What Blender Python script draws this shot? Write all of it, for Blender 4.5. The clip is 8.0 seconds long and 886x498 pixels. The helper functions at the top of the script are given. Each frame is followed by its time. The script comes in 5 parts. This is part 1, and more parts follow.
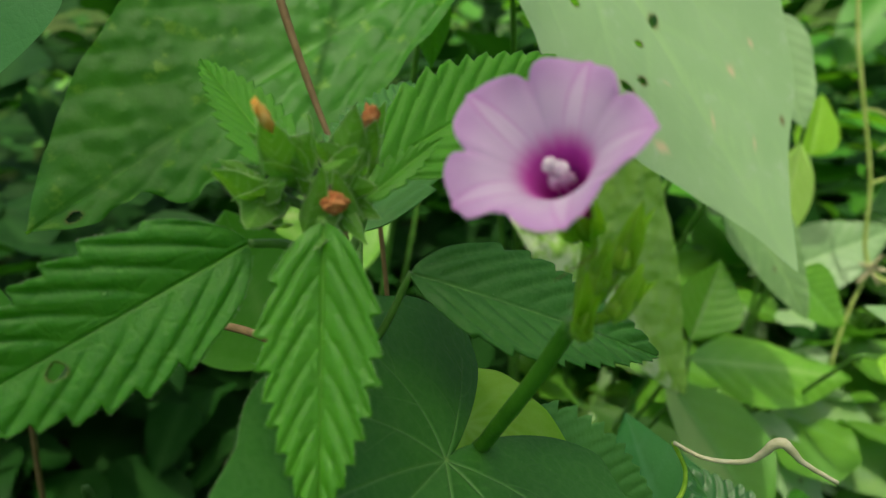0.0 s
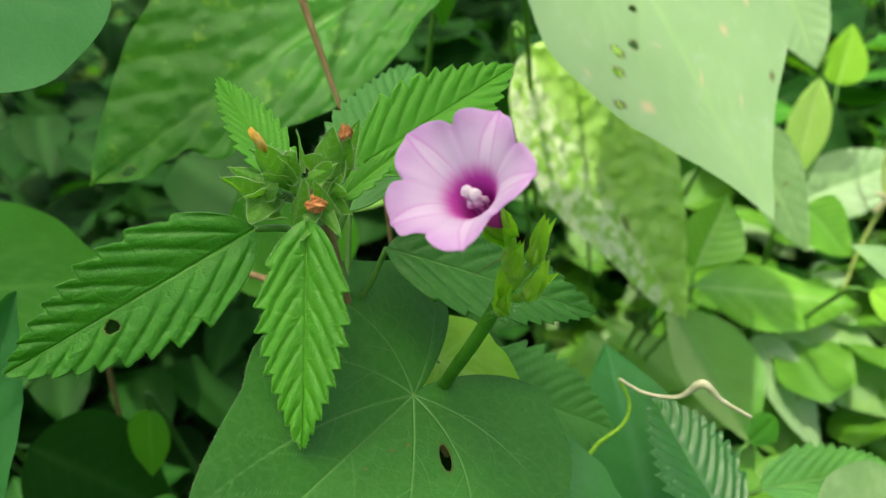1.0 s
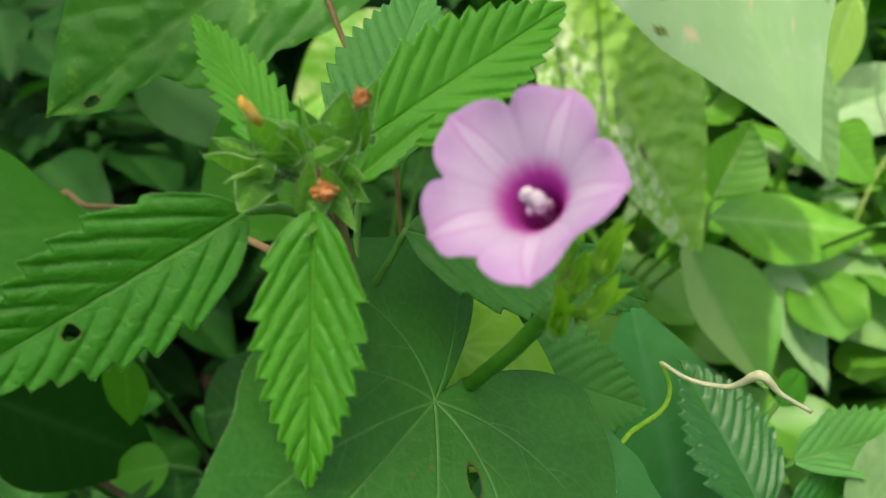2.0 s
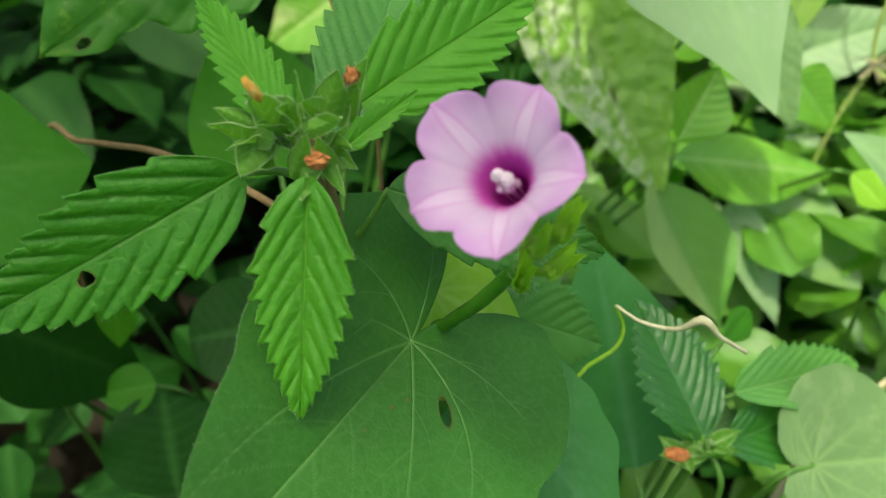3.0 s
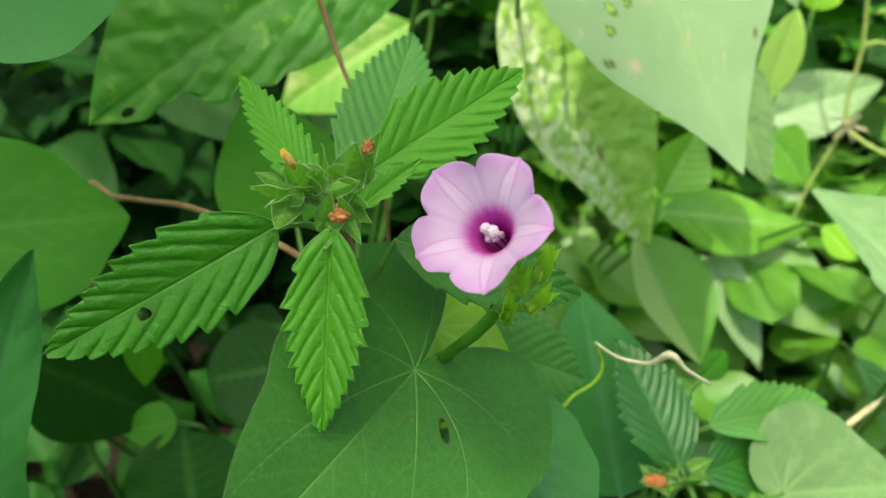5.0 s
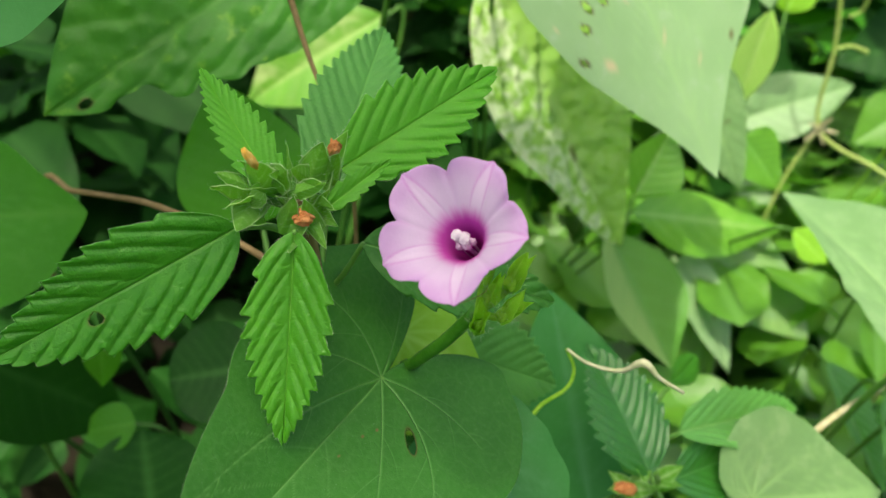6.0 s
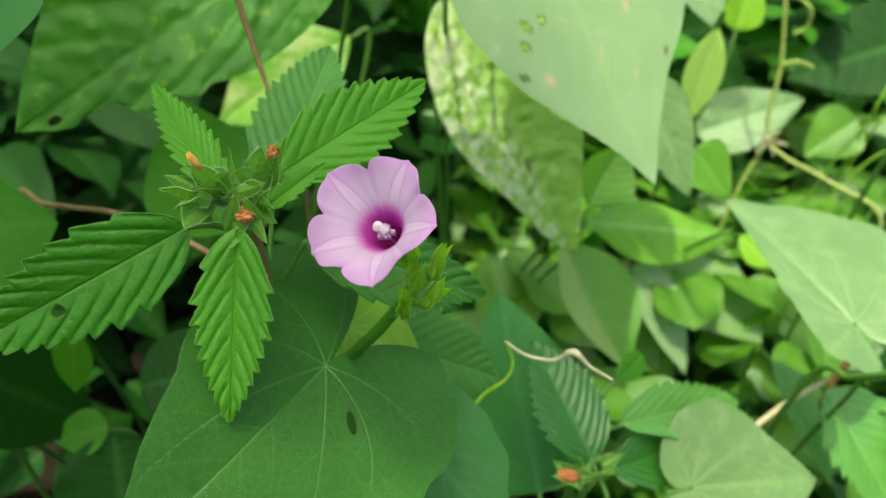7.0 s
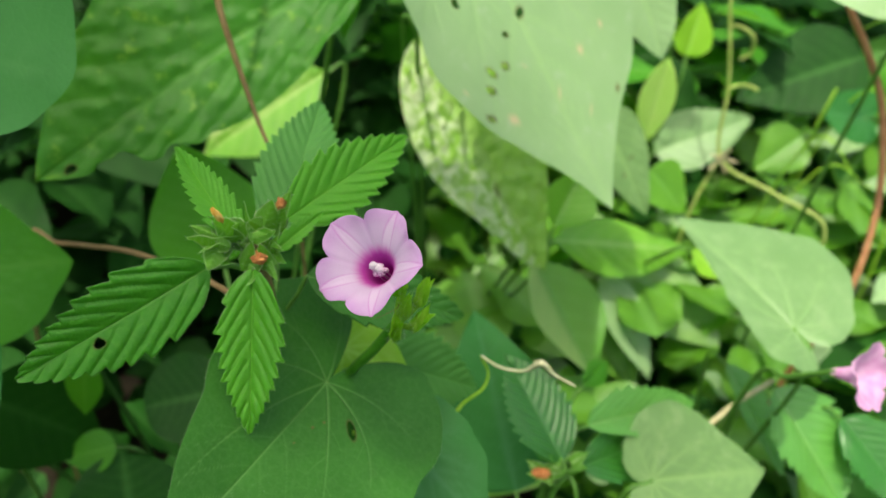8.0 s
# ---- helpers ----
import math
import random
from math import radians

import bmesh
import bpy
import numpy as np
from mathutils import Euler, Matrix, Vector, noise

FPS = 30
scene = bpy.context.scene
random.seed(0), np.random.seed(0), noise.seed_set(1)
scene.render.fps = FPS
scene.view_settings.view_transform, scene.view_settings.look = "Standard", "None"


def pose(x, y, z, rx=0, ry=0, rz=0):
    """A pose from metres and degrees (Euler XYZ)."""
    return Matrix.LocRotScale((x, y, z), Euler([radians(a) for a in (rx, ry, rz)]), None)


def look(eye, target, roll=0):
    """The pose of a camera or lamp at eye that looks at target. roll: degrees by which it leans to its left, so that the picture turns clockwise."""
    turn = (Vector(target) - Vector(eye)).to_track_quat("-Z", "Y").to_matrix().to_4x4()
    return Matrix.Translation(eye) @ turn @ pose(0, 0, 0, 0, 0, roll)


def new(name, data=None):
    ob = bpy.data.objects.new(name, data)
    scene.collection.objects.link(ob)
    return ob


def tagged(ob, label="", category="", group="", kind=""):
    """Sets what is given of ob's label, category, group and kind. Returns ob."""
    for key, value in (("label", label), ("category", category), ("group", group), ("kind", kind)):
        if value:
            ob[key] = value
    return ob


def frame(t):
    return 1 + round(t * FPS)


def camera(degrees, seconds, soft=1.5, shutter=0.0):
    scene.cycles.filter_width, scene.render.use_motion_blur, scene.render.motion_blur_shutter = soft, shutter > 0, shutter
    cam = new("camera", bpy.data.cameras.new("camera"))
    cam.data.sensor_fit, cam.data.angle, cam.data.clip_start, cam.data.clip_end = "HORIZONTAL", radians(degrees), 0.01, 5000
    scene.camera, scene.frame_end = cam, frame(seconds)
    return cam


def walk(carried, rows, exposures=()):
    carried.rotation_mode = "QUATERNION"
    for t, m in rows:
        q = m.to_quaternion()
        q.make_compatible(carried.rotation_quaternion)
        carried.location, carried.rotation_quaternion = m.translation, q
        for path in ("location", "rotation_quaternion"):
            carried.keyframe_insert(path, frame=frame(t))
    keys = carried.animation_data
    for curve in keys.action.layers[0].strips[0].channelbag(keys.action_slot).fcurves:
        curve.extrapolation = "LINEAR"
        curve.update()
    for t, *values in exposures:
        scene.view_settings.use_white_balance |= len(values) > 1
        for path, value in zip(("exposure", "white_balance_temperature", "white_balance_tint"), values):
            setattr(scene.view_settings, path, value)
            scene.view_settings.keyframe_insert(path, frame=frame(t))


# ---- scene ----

# ---------------------------------------------------------------- camera
cam = camera(54.5, 8.0, 1.1)
cam.data.dof.use_dof = True
cam.data.dof.focus_distance = 0.145
cam.data.dof.aperture_fstop = 21.5
PATH = [
    (0, -0.00000, 0.00000, 0.42002, 65.000, -0.000, -0.000),
    (0.5, 0.00934, -0.00599, 0.43142, 59.476, -0.011, 1.817),
    (1, 0.01610, -0.01938, 0.44539, 58.194, 1.224, 3.957),
    (2.3, 0.00470, 0.01522, 0.44212, 49.077, -1.256, 2.892),
    (2.5, 0.00515, 0.01323, 0.44772, 48.327, -1.959, 2.658),
    (3, 0.00545, 0.00425, 0.45606, 45.368, -2.455, 2.750),
    (3.5, 0.00568, 0.00028, 0.46132, 46.170, -2.489, 2.720),
    (4, 0.00523, -0.00614, 0.46446, 46.725, -2.340, 3.138),
    (4.5, 0.00531, -0.01507, 0.47233, 48.526, -2.149, 2.888),
    (4.7, 0.00630, -0.01722, 0.47337, 48.959, -2.123, 3.044),
    (5.8, 0.00549, -0.00670, 0.46747, 48.520, -4.120, 1.965),
    (6, 0.00613, -0.00953, 0.46977, 48.555, -4.288, 1.867),
    (6.5, 0.01089, -0.01595, 0.47200, 49.114, -4.536, 1.319),
    (7, 0.01627, -0.02411, 0.47677, 50.055, -4.263, 0.628),
    (7.5, 0.02614, -0.03433, 0.48869, 50.562, -3.840, 0.001),
    (8, 0.01264, -0.04379, 0.49868, 50.995, -4.151, -1.822),
]
walk(cam, [(t, pose(x, y, z, a, b, c)) for t, x, y, z, a, b, c in PATH],
     exposures=[(0.0, 0.17, 6900, 2), (0.5, 0.62, 6900, 2), (1.0, 0.84, 6900, 2), (2.5, 0.63, 6900, 2), (4.5, 0.84, 6900, 2), (8.0, 0.66, 6900, 2)])

# ---------------------------------------------------------------- light
SUN_UP, SUN_ROUND = 77.0, 222.0
world = bpy.data.worlds.new("sky")
scene.world = world
world.use_nodes = True
sky = world.node_tree.nodes.new("ShaderNodeTexSky")
sky.sky_type = "NISHITA"
sky.sun_disc = False
sky.dust_density, sky.air_density = 7.0, 1.0
sky.sun_elevation, sky.sun_rotation = radians(SUN_UP), radians(SUN_ROUND)
world.node_tree.nodes["Background"].inputs[1].default_value = 0.15
world.node_tree.links.new(sky.outputs[0], world.node_tree.nodes["Background"].inputs[0])
lamp = bpy.data.lights.new("sun", "SUN")
lamp.energy, lamp.angle, lamp.color = 2.4, radians(1.0), (1.0, 0.95, 0.86)
sun = new("sun", lamp)
SUN_WAY = Vector((math.sin(radians(SUN_ROUND)) * math.cos(radians(SUN_UP)), math.cos(radians(SUN_ROUND)) * math.cos(radians(SUN_UP)), math.sin(radians(SUN_UP))))
sun.matrix_world = look(SUN_WAY * 5, (0, 0, 0))


# ---------------------------------------------------------------- materials
def nodes_of(name):
    mat = bpy.data.materials.new(name)
    mat.use_nodes = True
    tree = mat.node_tree
    return mat, tree, tree.nodes["Principled BSDF"], tree.nodes["Material Output"]


def add(tree, kind, **values):
    node = tree.nodes.new(kind)
    for key, value in values.items():
        node.inputs[key].default_value = value
    return node


def mix_colour(tree, fac, a, b):
    node = tree.nodes.new("ShaderNodeMix")
    node.data_type = "RGBA"
    for slot, value in ((0, fac), (6, a), (7, b)):
        if isinstance(value, (int, float, tuple)):
            node.inputs[slot].default_value = (*value, 1) if isinstance(value, tuple) else value
        else:
            tree.links.new(value, node.inputs[slot])
    return node.outputs[2]


def ramp(tree, source, low, high):
    node = tree.nodes.new("ShaderNodeMapRange")
    node.interpolation_type = "SMOOTHSTEP"
    node.inputs[1].default_value, node.inputs[2].default_value = low, high
    tree.links.new(source, node.inputs[0])
    return node.outputs[0]


def times(tree, source, factor):
    node = tree.nodes.new("ShaderNodeMath")
    node.operation = "MULTIPLY"
    tree.links.new(source, node.inputs[0])
    if isinstance(factor, (int, float)):
        node.inputs[1].default_value = factor
    else:
        tree.links.new(factor, node.inputs[1])
    return node.outputs[0]


def attribute(tree, name):
    node = tree.nodes.new("ShaderNodeAttribute")
    node.attribute_name = name
    return node.outputs["Fac"]


def noise_of(tree, coords, scale, detail=3.0, rough=0.55):
    node = add(tree, "ShaderNodeTexNoise", Scale=scale, Detail=detail, Roughness=rough)
    tree.links.new(coords, node.inputs["Vector"])
    return node.outputs["Fac"]


def leaf_material(name, base, dark, vein, through_colour, rough=0.45, gloss=0.4, through_part=0.3, blotch=None, blotch_part=(0.52, 0.62), net=0.25, vary=0.25, bump=0.35, blotch_scale=110, puff=0.0, lit_half=False, scar=(0.60, 0.47, 0.28)):
    mat, tree, bsdf, out = nodes_of(name)
    coords = tree.nodes.new("ShaderNodeTexCoord").outputs["Object"]
    info = tree.nodes.new("ShaderNodeObjectInfo").outputs["Random"]
    broad = noise_of(tree, coords, 55.0, 3.0)
    fine = noise_of(tree, coords, 900.0, 2.0)
    colour = mix_colour(tree, ramp(tree, broad, 0.3, 0.7), dark, base)
    colour = mix_colour(tree, times(tree, ramp(tree, fine, 0.35, 0.75), 0.10), colour, vein)
    cells = tree.nodes.new("ShaderNodeTexVoronoi")
    cells.feature = "DISTANCE_TO_EDGE"
    cells.inputs["Scale"].default_value = 330.0
    tree.links.new(coords, cells.inputs["Vector"])
    mesh_lines = ramp(tree, cells.outputs["Distance"], 0.16, 0.0)
    colour = mix_colour(tree, times(tree, mesh_lines, net), colour, vein)
    small = tree.nodes.new("ShaderNodeTexVoronoi")
    small.feature = "DISTANCE_TO_EDGE"
    small.inputs["Scale"].default_value = 980.0
    tree.links.new(coords, small.inputs["Vector"])
    small_lines = ramp(tree, small.outputs["Distance"], 0.22, 0.0)
    colour = mix_colour(tree, times(tree, small_lines, net * 0.35), colour, vein)
    if blotch:
        spots = times(tree, ramp(tree, noise_of(tree, coords, blotch_scale, 4.0, 0.65), *blotch_part), 0.85)
        # Keeps the pale tone to the half drawn as facing the light.
        if lit_half:
            spots = times(tree, spots, attribute(tree, "lit_side"))
        colour = mix_colour(tree, spots, colour, blotch)
    dust = ramp(tree, noise_of(tree, coords, 4200.0, 2.0), 0.68, 0.76)
    colour = mix_colour(tree, times(tree, dust, 0.28), colour, (0.42, 0.50, 0.34))
    colour = mix_colour(tree, times(tree, attribute(tree, "vein"), 0.8), colour, vein)
    colour = mix_colour(tree, attribute(tree, "rim"), colour, (0.10, 0.045, 0.012))
    colour = mix_colour(tree, attribute(tree, "scar"), colour, scar)
    hue = tree.nodes.new("ShaderNodeHueSaturation")
    spread = tree.nodes.new("ShaderNodeMapRange")
    spread.inputs[3].default_value, spread.inputs[4].default_value = 1 - vary, 1 + vary
    tree.links.new(info, spread.inputs[0])
    tree.links.new(spread.outputs[0], hue.inputs["Value"])
    tree.links.new(colour, hue.inputs["Color"])
    tree.links.new(hue.outputs[0], bsdf.inputs["Base Color"])
    bsdf.inputs["Roughness"].default_value = rough
    bsdf.inputs["Specular IOR Level"].default_value = gloss
    relief = tree.nodes.new("ShaderNodeMath")
    relief.operation = "ADD"
    micro = noise_of(tree, coords, 3600.0, 2.0)
    grain = tree.nodes.new("ShaderNodeMath")
    grain.operation = "ADD"
    tree.links.new(times(tree, fine, 0.28), grain.inputs[0])
    ripple = tree.nodes.new("ShaderNodeMath")
    ripple.operation = "SUBTRACT"
    tree.links.new(times(tree, micro, 0.30), ripple.inputs[0])
    tree.links.new(times(tree, small_lines, 0.16), ripple.inputs[1])
    tree.links.new(ripple.outputs[0], grain.inputs[1])
    tree.links.new(grain.outputs[0], relief.inputs[0])
    tree.links.new(times(tree, mesh_lines, -0.3), relief.inputs[1])
    bumped = add(tree, "ShaderNodeBump", Strength=bump, Distance=0.00025)
    tree.links.new(relief.outputs[0], bumped.inputs["Height"])
    tree.links.new(bumped.outputs[0], bsdf.inputs["Normal"])
    if puff:
        cushions = tree.nodes.new("ShaderNodeTexVoronoi")
        cushions.feature = "SMOOTH_F1"
        cushions.inputs["Scale"].default_value = 190.0
        tree.links.new(coords, cushions.inputs["Vector"])
        swell = add(tree, "ShaderNodeBump", Strength=puff, Distance=0.003)
        swell.invert = True
        tree.links.new(cushions.outputs["Distance"], swell.inputs["Height"])
        tree.links.new(swell.outputs[0], bumped.inputs["Normal"])
    glow = add(tree, "ShaderNodeBsdfTranslucent")
    tree.links.new(mix_colour(tree, 0.75, hue.outputs[0], through_colour), glow.inputs["Color"])
    blend = add(tree, "ShaderNodeMixShader", Fac=through_part)
    tree.links.new(bsdf.outputs[0], blend.inputs[1])
    tree.links.new(glow.outputs[0], blend.inputs[2])
    tree.links.new(blend.outputs[0], out.inputs[0])
    return mat


def plain_material(name, a, b, rough=0.6, scale=300.0, gloss=0.3, bump=0.3, through_part=0.0):
    mat, tree, bsdf, out = nodes_of(name)
    coords = tree.nodes.new("ShaderNodeTexCoord").outputs["Object"]
    broad = noise_of(tree, coords, scale, 4.0)
    fine = noise_of(tree, coords, scale * 7, 2.0)
    colour = mix_colour(tree, ramp(tree, broad, 0.3, 0.7), a, b)
    tree.links.new(mix_colour(tree, times(tree, fine, 0.3), colour, b), bsdf.inputs["Base Color"])
    bsdf.inputs["Roughness"].default_value = rough
    bsdf.inputs["Specular IOR Level"].default_value = gloss
    bumped = add(tree, "ShaderNodeBump", Strength=bump, Distance=0.0003)
    tree.links.new(fine, bumped.inputs["Height"])
    tree.links.new(bumped.outputs[0], bsdf.inputs["Normal"])
    if through_part:
        glow = add(tree, "ShaderNodeBsdfTranslucent")
        tree.links.new(colour, glow.inputs["Color"])
        blend = add(tree, "ShaderNodeMixShader", Fac=through_part)
        tree.links.new(bsdf.outputs[0], blend.inputs[1])
        tree.links.new(glow.outputs[0], blend.inputs[2])
        tree.links.new(blend.outputs[0], out.inputs[0])
    return mat


def corolla_material():
    mat, tree, bsdf, out = nodes_of("lilac_petal")
    coords = tree.nodes.new("ShaderNodeTexCoord").outputs["Object"]
    reach, star_crease = attribute(tree, "reach"), attribute(tree, "star_crease")
    limb = mix_colour(tree, ramp(tree, noise_of(tree, coords, 350.0), 0.3, 0.7), (0.64, 0.395, 0.69), (0.69, 0.46, 0.73))
    pale = mix_colour(tree, times(tree, ramp(tree, reach, 0.97, 0.66), 0.75), limb, (0.79, 0.66, 0.82))
    lined = mix_colour(tree, times(tree, attribute(tree, "band"), 0.36), pale, (0.86, 0.75, 0.88))
    # Pink ray lines, plus the crease shadow between lobes painted in the same tone.
    lined = mix_colour(tree, times(tree, star_crease, 0.55), lined, (0.62, 0.24, 0.62))
    throat = mix_colour(tree, ramp(tree, reach, 0.60, 0.45), lined, (0.64, 0.09, 0.52))
    deep = mix_colour(tree, ramp(tree, reach, 0.46, 0.22), throat, (0.56, 0.05, 0.42))
    tree.links.new(deep, bsdf.inputs["Base Color"])
    bsdf.inputs["Roughness"].default_value = 0.55
    bsdf.inputs["Specular IOR Level"].default_value = 0.2
    streaks = noise_of(tree, coords, 2400.0, 3.0)
    bumped = add(tree, "ShaderNodeBump", Strength=0.35, Distance=0.0002)
    tree.links.new(streaks, bumped.inputs["Height"])
    tree.links.new(bumped.outputs[0], bsdf.inputs["Normal"])
    glow = add(tree, "ShaderNodeBsdfTranslucent")
    tree.links.new(deep, glow.inputs["Color"])
    blend = add(tree, "ShaderNodeMixShader", Fac=0.5)
    tree.links.new(bsdf.outputs[0], blend.inputs[1])
    tree.links.new(glow.outputs[0], blend.inputs[2])
    tree.links.new(blend.outputs[0], out.inputs[0])
    return mat


MALLOW = leaf_material("mallow_leaf", (0.046, 0.245, 0.012), (0.034, 0.195, 0.009), (0.17, 0.46, 0.05), (0.18, 0.58, 0.010), 0.42, 0.38, 0.36, net=0.10, vary=0.05, bump=1.0)
MALLOW_PALE = leaf_material("young_mallow_leaf", (0.088, 0.350, 0.018), (0.064, 0.290, 0.013), (0.20, 0.49, 0.05), (0.27, 0.68, 0.025), 0.50, 0.32, 0.40, net=0.08, vary=0.05, bump=0.7)
HEART = leaf_material("heart_leaf", (0.034, 0.172, 0.013), (0.024, 0.130, 0.009), (0.17, 0.38, 0.095), (0.10, 0.42, 0.012), 0.48, 0.36, 0.24, net=0.06, vary=0.05, bump=0.5, scar=(0.20, 0.09, 0.035))
FRESH = leaf_material("fresh_leaf", (0.052, 0.25, 0.010), (0.040, 0.20, 0.008), (0.12, 0.34, 0.04), (0.22, 0.62, 0.015), 0.45, 0.4, 0.36, vary=0.1, net=0.08)
LIME = leaf_material("lime_leaf", (0.26, 0.55, 0.025), (0.21, 0.48, 0.020), (0.42, 0.70, 0.14), (0.48, 0.84, 0.04), 0.45, 0.4, 0.4, vary=0.08, net=0.06)
SPRING = leaf_material("spring_leaf", (0.20, 0.50, 0.035), (0.15, 0.42, 0.024), (0.42, 0.66, 0.18), (0.26, 0.66, 0.03), 0.30, 0.7, 0.30, vary=0.05, net=0.06)
# Pale blotches on one half stand for the strip that catches light.
YELLOW_HALF_LIT = leaf_material("half_lit_yellow_leaf", (0.13, 0.38, 0.020), (0.10, 0.31, 0.015), (0.40, 0.58, 0.16), (0.24, 0.56, 0.02), 0.45, 0.4, 0.30, vary=0.05, net=0.06, blotch=(0.42, 0.55, 0.20), blotch_part=(0.45, 0.60), blotch_scale=40, lit_half=True)
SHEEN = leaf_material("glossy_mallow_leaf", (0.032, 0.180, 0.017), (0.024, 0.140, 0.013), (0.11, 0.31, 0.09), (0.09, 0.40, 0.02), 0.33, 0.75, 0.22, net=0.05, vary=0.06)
# Paler copy of SHEEN, its base colour carrying sun and sheen.
SHEEN_PALE = leaf_material("sun_toned_glossy_leaf", (0.12, 0.36, 0.06), (0.09, 0.30, 0.045), (0.28, 0.52, 0.16), (0.22, 0.56, 0.05), 0.30, 0.8, 0.26, net=0.05, vary=0.06)
# MALLOW lightened: the sun patch on the front leaf is in its colour.
FRONT = leaf_material("sun_toned_mallow_leaf", (0.070, 0.300, 0.012), (0.052, 0.245, 0.009), (0.17, 0.44, 0.05), (0.24, 0.64, 0.010), 0.40, 0.42, 0.36, net=0.10, vary=0.05, bump=1.0)
PALE_SOFT = leaf_material("pale_round_leaf", (0.17, 0.31, 0.105), (0.145, 0.275, 0.09), (0.25, 0.43, 0.14), (0.20, 0.45, 0.09), 0.42, 0.45, 0.22, blotch=(0.25, 0.40, 0.16), blotch_part=(0.5, 0.7), net=0.05, vary=0.05)
GLORY_STEM = plain_material("glory_stem", (0.036, 0.165, 0.008), (0.062, 0.225, 0.015), 0.45, 250.0, 0.25, 0.3, 0.1)
DRY_TENDRIL = plain_material("dry_tendril", (0.40, 0.42, 0.20), (0.56, 0.56, 0.36), 0.65, 300.0, 0.3, 0.5)
BROAD = leaf_material("broad_leaf", (0.044, 0.215, 0.010), (0.026, 0.150, 0.007), (0.11, 0.32, 0.05), (0.17, 0.52, 0.02), 0.48, 0.28, 0.32, blotch=(0.14, 0.33, 0.025), blotch_part=(0.56, 0.68), vary=0.05, net=0.06, puff=0.6, blotch_scale=160)
GRASSY = leaf_material("grassy_leaf", (0.085, 0.34, 0.012), (0.065, 0.28, 0.010), (0.18, 0.44, 0.06), (0.22, 0.66, 0.015), 0.45, 0.35, 0.36, vary=0.05, net=0.06)
PALE = leaf_material("pale_leaf", (0.285, 0.445, 0.210), (0.25, 0.41, 0.18), (0.31, 0.50, 0.20), (0.27, 0.50, 0.16), 0.38, 0.5, 0.24, blotch=(0.35, 0.48, 0.28), blotch_part=(0.56, 0.75), net=0.05, vary=0.05)
# Pale stippling kept to one half, which also carries its light.
BLOTCHED = leaf_material("blotched_leaf", (0.34, 0.62, 0.07), (0.27, 0.55, 0.05), (0.42, 0.66, 0.16), (0.34, 0.70, 0.06), 0.34, 0.6, 0.32, blotch=(0.80, 0.88, 0.58), blotch_part=(0.40, 0.58), vary=0.05, blotch_scale=170, net=0.12, puff=0.8, lit_half=True)
# The pale half is light on a folded leaf, put in as colour.
HALF_LIT = leaf_material("half_lit_leaf", (0.085, 0.29, 0.020), (0.062, 0.23, 0.015), (0.16, 0.36, 0.10), (0.16, 0.46, 0.02), 0.45, 0.3, 0.34, blotch=(0.32, 0.50, 0.17), blotch_part=(0.22, 0.40), vary=0.05, blotch_scale=60, net=0.06, lit_half=True)
# PALE toned down; colour copy for leaves meant to read as sunlit.
PALE_LIT = leaf_material("pale_leaf_lit_copy", (0.175, 0.32, 0.120), (0.145, 0.28, 0.095), (0.25, 0.42, 0.16), (0.18, 0.42, 0.08), 0.42, 0.45, 0.24, blotch=(0.22, 0.36, 0.15), blotch_part=(0.5, 0.72), net=0.06, vary=0.05)
COPSE = leaf_material("thicket_leaf", (0.125, 0.33, 0.018), (0.085, 0.25, 0.013), (0.17, 0.40, 0.07), (0.15, 0.50, 0.02), 0.42, 0.5, 0.3, vary=0.3, net=0.06)
MID = leaf_material("green_leaf", (0.18, 0.50, 0.050), (0.12, 0.40, 0.030), (0.27, 0.53, 0.11), (0.25, 0.64, 0.04), 0.40, 0.55, 0.34, vary=0.25, net=0.06)
# Leaf green pulled nearly black, so deep foliage carries its shade in colour.
DARK = leaf_material("shade_toned_leaf", (0.010, 0.062, 0.005), (0.007, 0.046, 0.004), (0.030, 0.11, 0.018), (0.04, 0.22, 0.008), 0.62, 0.12, 0.18, vary=0.25, net=0.06)
BLUISH = leaf_material("bluish_leaf", (0.030, 0.165, 0.028), (0.022, 0.132, 0.022), (0.06, 0.20, 0.07), (0.05, 0.30, 0.03), 0.55, 0.25, 0.2, vary=0.12, net=0.05)
# Green for leaves lying in shade: the shade sits in this darker colour.
SHADE = leaf_material("low_leaf_shade_toned", (0.012, 0.070, 0.006), (0.009, 0.052, 0.005), (0.05, 0.17, 0.03), (0.05, 0.28, 0.012), 0.58, 0.2, 0.2, vary=0.15, net=0.06)
SOFT = leaf_material("soft_leaf", (0.075, 0.265, 0.040), (0.060, 0.225, 0.034), (0.15, 0.38, 0.07), (0.16, 0.5, 0.03), 0.48, 0.4, 0.26, vary=0.08, net=0.03)
HUSK = leaf_material("husk_leaf", (0.110, 0.340, 0.016), (0.070, 0.250, 0.011), (0.52, 0.74, 0.32), (0.26, 0.66, 0.02), 0.48, 0.36, 0.42, net=0.05, vary=0.16)
SOFT_PALE = leaf_material("dull_pale_leaf", (0.24, 0.40, 0.12), (0.17, 0.33, 0.08), (0.18, 0.36, 0.12), (0.12, 0.36, 0.06), 0.46, 0.4, 0.24, blotch=(0.20, 0.34, 0.15), blotch_part=(0.45, 0.62), blotch_scale=60, vary=0.05, net=0.05)
